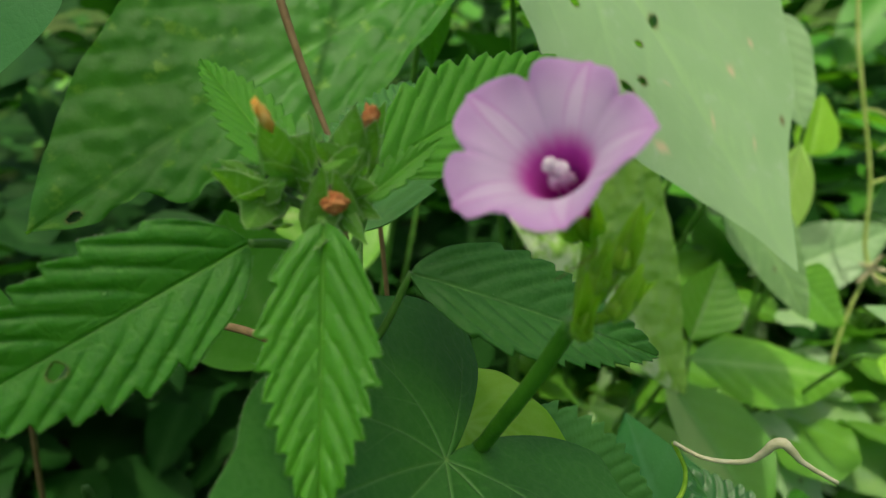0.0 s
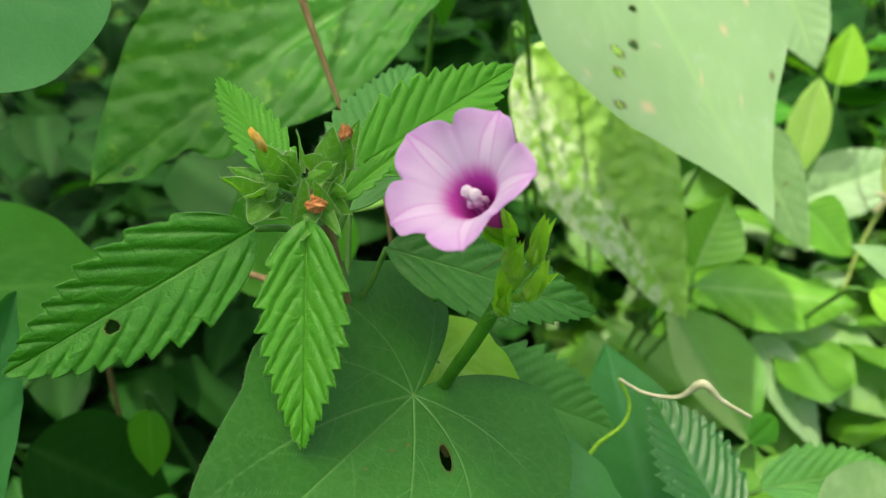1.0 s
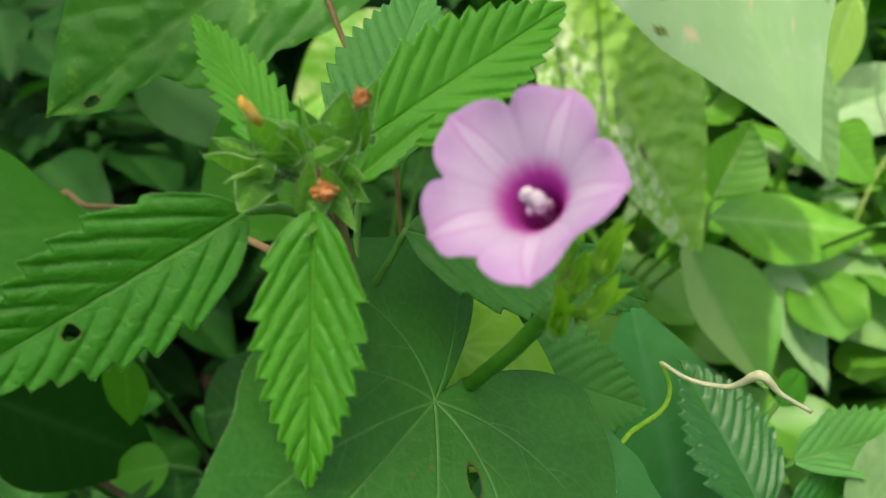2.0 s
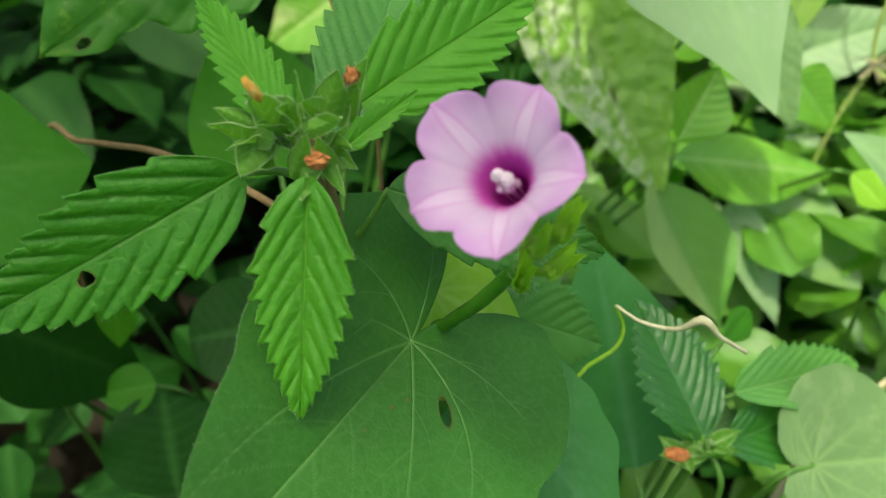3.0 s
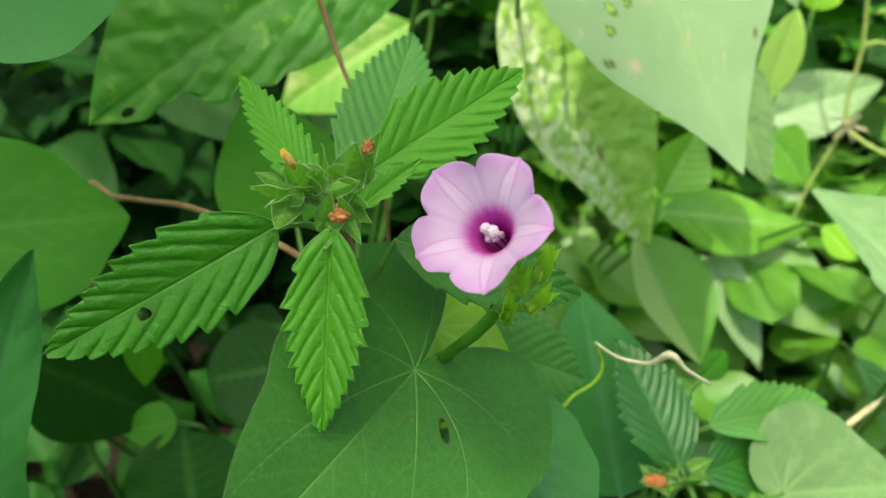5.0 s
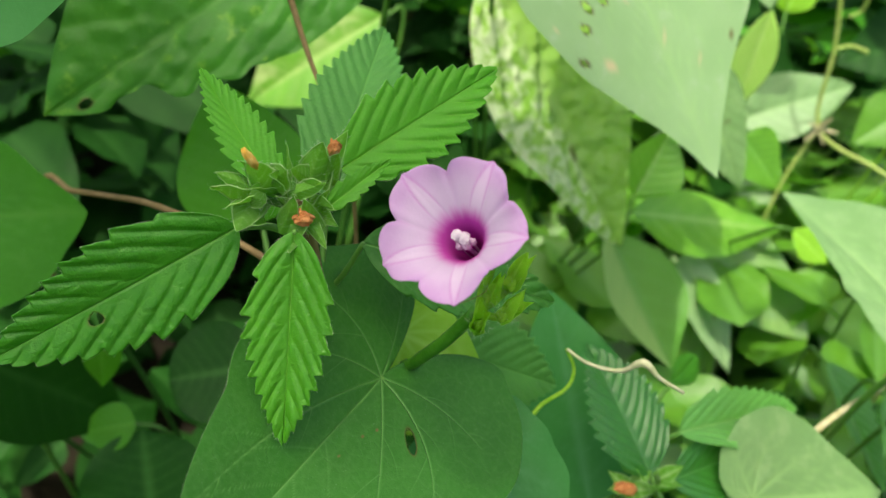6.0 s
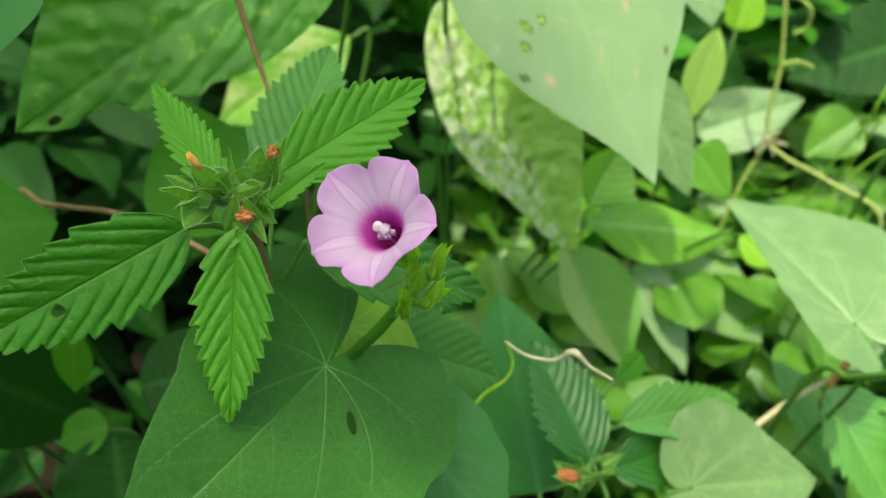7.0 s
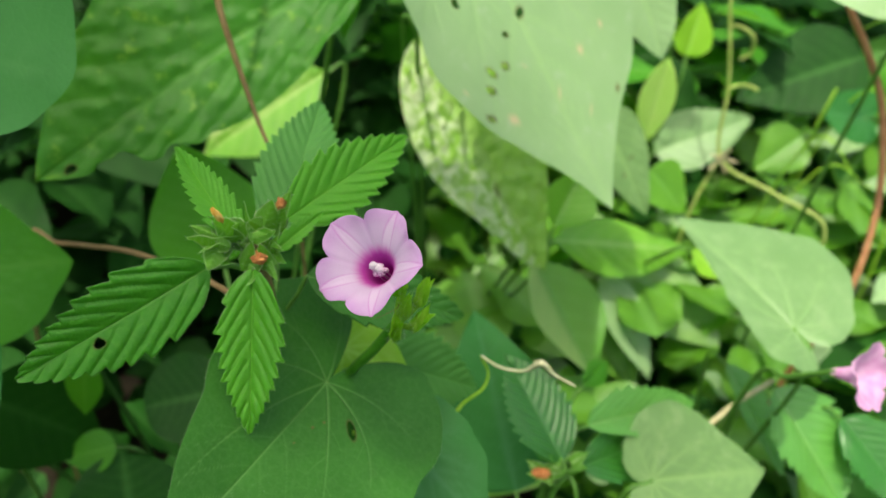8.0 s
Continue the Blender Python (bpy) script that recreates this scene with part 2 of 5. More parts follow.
SOFT_BLUE = leaf_material("soft_bluish_leaf", (0.058, 0.235, 0.052), (0.046, 0.200, 0.042), (0.11, 0.31, 0.09), (0.11, 0.42, 0.05), 0.48, 0.4, 0.26, vary=0.05, net=0.03)
PETAL = corolla_material()
LIME_PALE = leaf_material("pale_lime_leaf", (0.46, 0.72, 0.16), (0.38, 0.65, 0.11), (0.60, 0.80, 0.30), (0.50, 0.80, 0.14), 0.42, 0.45, 0.36, vary=0.05, net=0.04)
FILAMENT = plain_material("filament_magenta", (0.50, 0.16, 0.45), (0.60, 0.28, 0.55), 0.5, 900.0)
PINK = plain_material("pink_petal", (0.72, 0.30, 0.62), (0.82, 0.50, 0.76), 0.55, 260.0, 0.2, 0.2, 0.35)
STEM = plain_material("green_stem", (0.07, 0.20, 0.025), (0.11, 0.27, 0.04), 0.45, 250.0, 0.4, 0.3, 0.1)
BUD_LEAF = leaf_material("bud_sepal", (0.33, 0.63, 0.030), (0.24, 0.52, 0.022), (0.58, 0.80, 0.18), (0.46, 0.86, 0.03), 0.45, 0.35, 0.45, net=0.06, vary=0.08, bump=0.4)
BUD = plain_material("bud_green", (0.23, 0.52, 0.022), (0.40, 0.68, 0.07), 0.5, 500.0, 0.35, 0.4, 0.36)
VINE = plain_material("vine_green", (0.24, 0.34, 0.06), (0.36, 0.45, 0.13), 0.5, 250.0)
BROWN = plain_material("brown_stem", (0.14, 0.095, 0.035), (0.22, 0.155, 0.065), 0.65, 220.0, 0.3, 0.5)
RUSSET = plain_material("russet_stem", (0.30, 0.13, 0.05), (0.40, 0.20, 0.09), 0.5, 220.0, 0.4, 0.3)
STRAW = plain_material("dry_straw", (0.36, 0.33, 0.15), (0.50, 0.46, 0.28), 0.7, 300.0, 0.3, 0.5)
SEED = plain_material("rusty_seed", (0.36, 0.10, 0.02), (0.60, 0.27, 0.09), 0.65, 700.0, 0.3, 0.9)
AMBER = plain_material("amber_petal", (0.85, 0.44, 0.035), (0.90, 0.66, 0.22), 0.55, 700.0, 0.3, 0.5, 0.3)
ANTHER = plain_material("anther_pink", (0.62, 0.38, 0.58), (0.76, 0.58, 0.72), 0.65, 2500.0, 0.2, 0.6)
WHITE = plain_material("pollen_white", (0.70, 0.58, 0.68), (0.80, 0.72, 0.78), 0.6, 2500.0, 0.2, 0.6)
HAIR = plain_material("plant_hair", (0.55, 0.66, 0.40), (0.68, 0.76, 0.55), 0.5, 900.0, 0.3, 0.3, 0.4)
# STEM darkened, with the seedling's shade in its colour.
DIM_STEM = plain_material("shade_toned_stem", (0.025, 0.085, 0.012), (0.04, 0.12, 0.02), 0.55, 250.0, 0.25, 0.3)


def soil_material():
    """Dark soil that goes over into weedy green away from the thicket."""
    mat, tree, bsdf, out = nodes_of("soil")
    coords = tree.nodes.new("ShaderNodeTexCoord").outputs["Object"]
    crumbs = noise_of(tree, coords, 60.0, 5.0, 0.65)
    earth = mix_colour(tree, ramp(tree, crumbs, 0.3, 0.7), (0.014, 0.012, 0.008), (0.030, 0.024, 0.015))
    weeds = mix_colour(tree, ramp(tree, noise_of(tree, coords, 35.0, 5.0, 0.7), 0.3, 0.7), (0.022, 0.060, 0.010), (0.075, 0.16, 0.025))
    weeds = mix_colour(tree, times(tree, ramp(tree, noise_of(tree, coords, 1.1, 4.0), 0.45, 0.7), 0.6), weeds, (0.10, 0.12, 0.045))
    tree.links.new(mix_colour(tree, attribute(tree, "cover"), earth, weeds), bsdf.inputs["Base Color"])
    bsdf.inputs["Roughness"].default_value = 0.95
    bsdf.inputs["Specular IOR Level"].default_value = 0.1
    bumped = add(tree, "ShaderNodeBump", Strength=0.9, Distance=0.01)
    tree.links.new(crumbs, bumped.inputs["Height"])
    tree.links.new(bumped.outputs[0], bsdf.inputs["Normal"])
    return mat


SOIL = soil_material()


# ---------------------------------------------------------------- makers
def mesh_of(name, verts, faces, mat, values=None, smooth=True):
    me = bpy.data.meshes.new(name)
    me.from_pydata([tuple(map(float, v)) for v in verts], [], [tuple(map(int, f)) for f in faces])
    me.update()
    if smooth:
        me.polygons.foreach_set("use_smooth", [True] * len(me.polygons))
    for key, value in (values or {}).items():
        me.attributes.new(key, "FLOAT", "POINT").data.foreach_set("value", np.asarray(value, dtype=np.float32))
    me.materials.append(mat)
    return me


def thing(name, label, category, at=(0, 0, 0), group="", kind=""):
    ob = new(name)
    ob.location = at
    ob.empty_display_size = 0.01
    return tagged(ob, label, category, group, kind)


def part(name, me, parent, m=None, label=""):
    """A mesh under a thing or a part; m is its pose in the world."""
    ob = new(name, me)
    ob.parent = parent
    up = Matrix.Identity(4)
    p = parent
    while p:
        up = p.matrix_basis @ up if p.parent is None else (p.matrix_basis @ up)
        p = p.parent
    ob.matrix_basis = up.inverted() @ (m or Matrix.Identity(4))
    return tagged(ob, label)


def frame_of(base, tip, hint):
    base, tip, hint = Vector(base), Vector(tip), Vector(hint)
    y = (tip - base).normalized()
    z = (hint - y * hint.dot(y)).normalized()
    x = y.cross(z)
    m = Matrix((x, y, z)).transposed().to_4x4()
    m.translation = base
    return m, (tip - base).length


PROFILES = {
    "mallow": lambda u: np.sin(np.pi * u ** 0.78) ** 0.80 * (1 - 0.10 * u),
    "ovate": lambda u: np.sin(np.pi * u ** 0.62) ** 0.85,
    "lance": lambda u: np.sin(np.pi * u ** 0.85) ** 1.05,
    "round": lambda u: np.sqrt(np.maximum(0, 1 - (2 * u - 1) ** 2)) * (1 - 0.12 * (u - 0.5)),
    "broad": lambda u: np.sin(np.pi * u) ** 0.82,
    "wing": lambda u: (1 - u) ** 0.95 * (0.80 + 0.75 * u) + 0.05 * (1 - u),
    "point": lambda u: (1 - u) ** 1.15 * (0.55 + 1.9 * u),
    "sepal": lambda u: np.sin(np.pi * (0.25 + 0.75 * u) ** 0.82) ** 1.15,
}


def blade(name, length, width, mat, profile="ovate", nu=40, nv=8, teeth=0, tooth=0.2, fold=0.1, droop=0.05, cup=0.0, laterals=8, pleat=0.0,
          wave=0.0, slant=0.45, holes=(), seed=0, vein_wide=0.035, bite=0.0, edge=0.0, asym=1.0, nibbles=()):
    """A leaf blade that runs along +y from its foot, its upper face to +z."""
    rng = np.random.RandomState(seed)
    u = np.linspace(0, 1, nu + 1)[:, None]
    v = np.linspace(-1, 1, 2 * nv + 1)[None, :]
    v = np.sign(v) * np.abs(v) ** (1.22 if teeth else 0.9)
    half = width / 2 * np.maximum(PROFILES[profile](np.clip(u, 1e-4, 1 - 1e-4)), 0.012)
    a = np.abs(v)
    stretch = np.ones_like(u * v)
    lift = np.zeros_like(stretch)
    if teeth:
        shift = rng.uniform(-0.25, 0.25, 2)
        for side in (0, 1):
            p = (u * laterals - slant * laterals * half / (width / 2) * 0.5 + 0.15 + side * 0.5 + 0.10 * shift[side] + 0.05 * np.sin(u * 29 + side * 2 + seed) - 0.08) % 1.0
            size = tooth * (0.80 + 0.45 * np.abs(np.sin(u * 23.0 + side + seed)))
            saw = np.where(p < 0.84, (p / 0.84) ** 0.9, ((1 - p) / 0.16) ** 1.1)
            p2 = (p / 0.84 * 2) % 1.0
            saw = saw + 0.22 * np.where(p < 0.84, np.where(p2 < 0.8, p2 / 0.8, (1 - p2) / 0.2), 0) * (0.5 + 0.5 * np.sin(u * 41 + seed + side))
            grow = (saw - 0.6) * size * np.clip((u - 0.10) * 9, 0, 1)
            m = (v[0] < 0) if side == 0 else (v[0] >= 0)
            stretch[:, m] += grow * a[:, m] ** 4
            lift[:, m] += np.clip(saw, 0, 1) * 0.022 * a[:, m] ** 4 * np.clip((u - 0.1) * 9, 0, 1)
    if bite:
        stretch *= 1 - bite * a ** 4 * np.clip(np.sin(u * 31 + seed) * np.sin(u * 13 + 1), 0, 1)
    for u0, deep, wide in nibbles:
        stretch -= deep * np.exp(-((u - u0) / wide) ** 2) * (v < 0) * a ** 3
    x = np.where(v < 0, v * asym, v) * half * stretch
    y = (u + lift * 0.6) * length + 0 * v
    q = u * laterals - slant * laterals * a ** 1.25 * half / max(width / 2, 1e-6) * 0.5 + 0.15 + (0.5 * (v > 0) if teeth else 0.0)
    near = np.abs(q - np.round(q))
    taper = np.clip((u - 0.03) * 12, 0, 1) * np.clip((1 - u) * 10, 0, 1)
    side_vein = np.exp(-(near / (0.065 + 0.02 * (1 - a))) ** 2) * (1 - 0.5 * a) * taper
    mid = np.exp(-(x / (width * vein_wide * (1.15 - 0.85 * u))) ** 2) * (vein_wide > 0.004)
    z = fold * np.abs(x) - droop * length * u ** 2 - cup * x ** 2 / max(width, 1e-6)
    swell = 1 - (1 - 2 * near) ** 2.6
    z = z + pleat * 0.75 * swell * np.clip(a * 2.2, 0, 1) * (1 - 0.2 * a) * taper
    z = z - pleat * (0.3 if teeth else 0.8) * mid
    z = z + wave * width * np.sin(u * 9 + seed) * a ** 2 * v + wave * width * 0.6 * np.sin(u * 15 + 2.1 * seed) * a ** 3
    verts = np.stack([x, y, z], -1).reshape(-1, 3)
    cols = 2 * nv + 1
    i, j = np.meshgrid(np.arange(nu), np.arange(2 * nv), indexing="ij")
    k = (i * cols + j).ravel()
    faces = np.stack([k, k + 1, k + cols + 1, k + cols], 1)
    vein = np.clip(mid * (1 - 0.45 * u) + (0.13 if teeth else 0.45) * side_vein + edge * np.exp(-((1 - a) / 0.10) ** 2), 0, 1).ravel()
    rim = np.zeros(len(verts))
    if len(holes):
        keep = np.ones(len(faces), bool)
        centre = verts[faces].mean(1)
        for hu, hx, ru, rx in holes:
            dv = np.hypot((verts[:, 1] / length - hu) * length / ru, (verts[:, 0] - hx) / rx)
            dv = dv * (1 + 0.12 * np.sin(3 * np.arctan2(verts[:, 1] - hu * length, verts[:, 0] - hx) + hu * 40))
            rim = np.maximum(rim, np.clip((1.30 - dv) * 2.6, 0, 1))
            keep &= ~(dv[faces].mean(1) < 1.0)
        faces = faces[keep]
    # Last mask is full on the +x half, which is painted as lit.
    return mesh_of(name, verts, faces, mat, {"vein": vein, "rim": rim, "lit_side": np.clip(0.12 + v * 3 + 0 * u, 0.12, 1).ravel()})


HEART_EVEN = ((0, 1.0), (10, 0.86), (22, 0.73), (40, 0.62), (65, 0.56), (95, 0.53), (125, 0.50), (148, 0.43), (165, 0.30), (174, 0.14), (180, 0.02))
HEART_ROUND = ((0, 1.0), (18, 0.84), (36, 0.77), (54, 0.64), (80, 0.58), (110, 0.55), (135, 0.50), (155, 0.40), (168, 0.25), (180, 0.02))
HEART_WIDE = ((0, 1.0), (12, 0.92), (28, 0.84), (50, 0.78), (75, 0.74), (105, 0.70), (130, 0.62), (152, 0.48), (166, 0.30), (174, 0.14), (180, 0.02))


PALMS = ((36, 0.92, 0.34), (74, 0.90, 0.20), (114, 0.86, 0.06), (150, 0.80, -0.04))


def heart_blade(name, length, mat, right=HEART_EVEN, left=HEART_EVEN, rings=24, sectors=64, fold=0.15, droop=0.1, wave=0.01, holes=(), quilt=0.0, seed=0, vein_wide=0.0005, sprigs=True, spread=1.0, scars=(), palms=PALMS, mains=()):
    """A heart-shaped blade: the stalk meets it at the origin, the point lies along +y, +x is its right side."""
    ang = np.linspace(-np.pi, np.pi, sectors + 1)
    deg = np.degrees(np.abs(ang))

    def outline(table):
        xs, ys = np.array(table).T
        dense = np.linspace(0, 180, 361)
        r = np.interp(dense, xs, ys)
        for _ in range(14):
            r[3:-3] = 0.25 * r[2:-4] + 0.5 * r[3:-3] + 0.25 * r[4:-2]
        return np.interp(deg, dense, r)
    r = np.where(ang >= 0, outline(right), outline(left)) * length
    r *= 1 + 0.012 * np.sin(ang * 7 + seed) + 0.008 * np.sin(ang * 13 + 2 * seed)
    s = np.linspace(0, 1, rings + 1)[:, None] ** 0.85
    s[0] = 0.004
    x = s * r * np.sin(ang) * spread
    y = s * r * np.cos(ang)

    def reach(a):
        return np.interp(a, ang, r)
    lines = []

    def line(a, far, bend, start=(0.0, 0.0), weight=1.0):
        pts = []
        for k in np.linspace(0, 1, 14):
            b = a * (1 - bend * k)
            pts.append((start[0] + far * k * math.sin(b) * spread, start[1] + far * k * math.cos(b), weight * (1 - 0.6 * k)))
        lines.append(pts)
        return pts
    mid = line(0.0, reach(0.0) * 0.98, 0, weight=1.3)
    for a, b, far in mains:
        main = line(radians(a), far * length, (a - b) / a, weight=1.1)
        for at, tilt, long in ((5, -0.7, 0.13), (8, 0.75, 0.14), (11, -0.65, 0.09)):
            line(radians(b) + tilt, length * long, 0.2, main[at][:2], 0.45)
    for sgn in (-1, 1):
        for a, far, bend in (() if mains else palms):
            main = line(sgn * radians(a), reach(sgn * radians(a * (1 - bend))) * far, bend, weight=0.9)
            if sprigs:
                for at in (4, 7, 10):
                    for tilt in (-0.75, 0.7):
                        line(sgn * (radians(a * (1 - bend)) + tilt), length * 0.17 * (1.2 - at * 0.05), 0.25, main[at][:2], 0.5)
        for at in (4, 6, 8, 10):
            y0 = mid[at][1]
            line(sgn * radians(50 - at), (length * 0.98 - y0) * 0.62 + length * 0.02, 0.30, (0.0, y0 + (length * 0.04 if mains and sgn > 0 else 0)), 0.45 if mains else 0.7)
    pts2 = np.stack([x.ravel(), y.ravel()], 1)
    vein = np.zeros(len(pts2))
    for pts in lines:
        for (x0, y0, w0), (x1, y1, w1) in zip(pts, pts[1:]):
            d = np.array((x1 - x0, y1 - y0))
            k = np.clip(((pts2 - (x0, y0)) @ d) / (d @ d + 1e-12), 0, 1)
            gap = np.hypot(*(pts2 - np.array((x0, y0)) - k[:, None] * d).T)
            w = w0 + (w1 - w0) * k
            vein = np.maximum(vein, np.minimum(1, w) * np.exp(-(gap / (vein_wide * (0.35 + w))) ** 2))
    rr = np.hypot(x, y)
    z = fold * np.abs(x) - droop * (y / length) ** 2 * length * (y > 0) - droop * 0.8 * (s ** 2) * np.abs(x) * 0.6
    z = z + wave * length * np.sin(ang * 5 + seed) * s ** 2 + wave * 0.6 * length * np.sin(ang * 9 + seed * 3) * s ** 3
    z = z - quilt * vein.reshape(z.shape) + quilt * 0.5 * np.sin(x / length * 21 + 1) * np.sin(y / length * 17) * s
    verts = np.stack([x, y, z], -1).reshape(-1, 3)
    cols = sectors + 1
    i, j = np.meshgrid(np.arange(rings), np.arange(sectors), indexing="ij")
    k = (i * cols + j).ravel()
    faces = np.stack([k, k + cols, k + cols + 1, k + 1], 1)
    rim = np.zeros(len(verts))
    if len(holes):
        keep = np.ones(len(faces), bool)
        for hx, hy, hl, hw, turn in holes:
            c, sn = math.cos(turn), math.sin(turn)
            dx, dy = verts[:, 0] - hx, verts[:, 1] - hy
            dv = np.hypot((dx * c + dy * sn) / hw, (-dx * sn + dy * c) / hl)
            rim = np.maximum(rim, np.clip((1.28 - dv) * 2.6, 0, 1))
            keep &= ~(dv[faces].mean(1) < 1.0)
        faces = faces[keep]
    scar = np.zeros(len(verts))
    for sx, sy, sr in scars:
        scar = np.maximum(scar, np.clip(1.6 - np.hypot(verts[:, 0] - sx, (verts[:, 1] - sy) * 0.8) / sr * 1.1, 0, 1))
    return mesh_of(name, verts, faces, mat, {"vein": np.clip(vein, 0, 1), "rim": rim, "scar": scar})


def curve_points(points, steps=8):
    p = [Vector(q) for q in points]
    p = [p[0] * 2 - p[1]] + p + [p[-1] * 2 - p[-2]]
    out = []
    for a, b, c, d in zip(p, p[1:], p[2:], p[3:]):
        for k in range(steps):
            t = k / steps
            out.append(0.5 * ((2 * b) + (c - a) * t + (2 * a - 5 * b + 4 * c - d) * t * t + (3 * b - a - 3 * c + d) * t ** 3))
    out.append(p[-2])
    return out


def tube(name, points, radii, mat, sides=8, steps=8, knobbly=0.0, at=(0, 0, 0)):
    """A stem through the points; radii are spread evenly along it."""
    path = curve_points(points, steps) if len(points) > 2 else [Vector(points[0]).lerp(Vector(points[1]), k / 4) for k in range(5)]
    rad = np.interp(np.linspace(0, 1, len(path)), np.linspace(0, 1, len(radii)), radii)
    verts, faces = [], []
    side = None
    for i, p in enumerate(path):
        way = (path[min(i + 1, len(path) - 1)] - path[max(i - 1, 0)]).normalized()
        if side is None:
            side = way.orthogonal().normalized()
        side = (side - way * side.dot(way)).normalized()
        up = way.cross(side)
        for k in range(sides):
            a = 2 * math.pi * k / sides
            r = rad[i] * (1 + knobbly * math.sin(i * 1.7 + k * 2.3))
            verts.append(p + (side * math.cos(a) + up * math.sin(a)) * r - Vector(at))
    for i in range(len(path) - 1):
        for k in range(sides):
            a, b = i * sides + k, i * sides + (k + 1) % sides
            faces.append((a, b, b + sides, a + sides))
    faces.append(tuple(range(sides))[::-1])
    faces.append(tuple(range((len(path) - 1) * sides, len(path) * sides)))
    n = len(verts)
    return mesh_of(name, verts, faces, mat, {"vein": np.zeros(n), "rim": np.zeros(n)})


def lump(name, size, mat, seed=0, rough=0.2, levels=3, squash=(1, 1, 1), grain=3.0):
    bm = bmesh.new()
    bmesh.ops.create_icosphere(bm, subdivisions=levels, radius=1.0)
    for v in bm.verts:
        n = noise.noise(v.co * grain + Vector((seed * 7.3, seed, 0))) + 0.5 * noise.noise(v.co * grain * 2.3 + Vector((0, seed * 3.1, 0)))
        v.co *= 1 + rough * n
        v.co = Vector((v.co.x * squash[0], v.co.y * squash[1], v.co.z * squash[2])) * size
    me = bpy.data.meshes.new(name)
    bm.to_mesh(me)
    bm.free()
    me.polygons.foreach_set("use_smooth", [True] * len(me.polygons))
    me.materials.append(mat)
    return me


def hairs(name, centre, spread, count, length, mat, seed, out_from=None, thick=0.00004):
    """Short fine hairs, each a thin spike."""
    rng = random.Random(seed)
    verts, faces = [], []
    for _ in range(count):
        d = Vector((rng.gauss(0, 1), rng.gauss(0, 1), rng.gauss(0, 1))).normalized()
        p = Vector((d.x * spread[0], d.y * spread[1], d.z * spread[2]))
        d = (d + Vector((rng.gauss(0, 0.4), rng.gauss(0, 0.4), rng.gauss(0, 0.4)))).normalized()
        e = p + d * length * rng.uniform(0.5, 1.1)
        s = d.orthogonal().normalized() * thick
        w = d.cross(s)
        k = len(verts)
        verts += [p + s, p - s * 0.5 + w, p - s * 0.5 - w, e]
        faces += [(k, k + 1, k + 3), (k + 1, k + 2, k + 3), (k + 2, k, k + 3)]
    return mesh_of(name, verts, faces, mat)


def fringe(parent, me, m, rows, length, count, seed, thick=0.000014):
    """Fine pale hairs along the rim of a leaf; rows: the rim's vertices in order."""
    rng = random.Random(seed)
    verts, faces = [], []
    middle = sum((me.vertices[i].co for i in rows), Vector()) / len(rows)
    for _ in range(count):
        j = rng.randrange(len(rows) - 1)
        p = me.vertices[rows[j]].co.lerp(me.vertices[rows[j + 1]].co, rng.random())
        run = (me.vertices[rows[j + 1]].co - me.vertices[rows[j]].co).normalized()
        d = p - middle
        d = (d - run * d.dot(run)).normalized()
        d = (d + run * rng.uniform(-0.5, 0.5) + Vector((0, 0, rng.uniform(-0.3, 0.6)))).normalized()
        e = p + d * length * rng.uniform(0.4, 1.0)
        w = d.cross(Vector((0, 0, 1))).normalized() * thick
        k = len(verts)
        verts += [p + w, p - w, e, p + Vector((0, 0, thick * 1.4))]
        faces += [(k, k + 1, k + 2), (k + 1, k + 3, k + 2), (k + 3, k, k + 2)]
    return part("rim_hairs", mesh_of("rim_hairs", verts, faces, HAIR), parent, m)


def blade_rim(nu, nv, side):
    cols = 2 * nv + 1
    return [i * cols + (cols - 1 if side else 0) for i in range(nu + 1)]


def leaf(parent, me, base, tip, hint=(0.05, -0.5, 0.85), name="leaf", label="", thick=0.0):
    m, _ = frame_of(base, tip, hint)
    ob = part(name, me, parent, m, label)
    if thick:
        mod = ob.modifiers.new("thickness", "SOLIDIFY")
        mod.thickness, mod.offset = thick, -1.0
    return ob


def stalk(parent, points, radii, mat=STEM, name="stalk", sides=8, label="", knobbly=0.0):
    return part(name, tube(name, points, radii, mat, sides, knobbly=knobbly), parent, None, label)


def root_stalk(parent, base, tip, root, mat=STEM, r=0.0009):
    """From the foot of a leaf back along its own line, then down to the ground."""
    base, tip, root = Vector(base), Vector(tip), Vector(root)
    back = (base - tip).normalized()
    one = base + back * 0.012 + Vector((0, 0, -0.012))
    two = one.lerp(root, 0.45) + Vector((0, 0.01, 0.01))
    return stalk(parent, [base, one, two, root - Vector((0, 0, 0.004))], [r * 0.8, r, r * 1.2, r * 1.4], mat, "leaf_stalk")


# ---------------------------------------------------------------- ground
def ground():
    n = 90
    ax = np.sign(np.linspace(-1, 1, n)) * np.abs(np.linspace(-1, 1, n)) ** 5 * 400
    verts, faces, cover = [], [], []
    for yy in ax:
        for xx in ax:
            near = math.exp(-(xx * xx + yy * yy) / 4)
            verts.append((xx, yy + 0.2, 0.012 * near * noise.noise(Vector((xx * 9, yy * 9, 0))) - 0.004))
            cover.append(min(1.0, max(0.0, (math.hypot(xx, yy) - 0.55) / 0.9)))
    for i in range(n - 1):
        for j in range(n - 1):
            k = i * n + j
            faces.append((k, k + 1, k + n + 1, k + n))
    return tagged(new("ground", mesh_of("ground", verts, faces, SOIL, {"cover": cover})), "dark soil under dense green plants with weedy cover around", "ground", kind="structure")


ground()

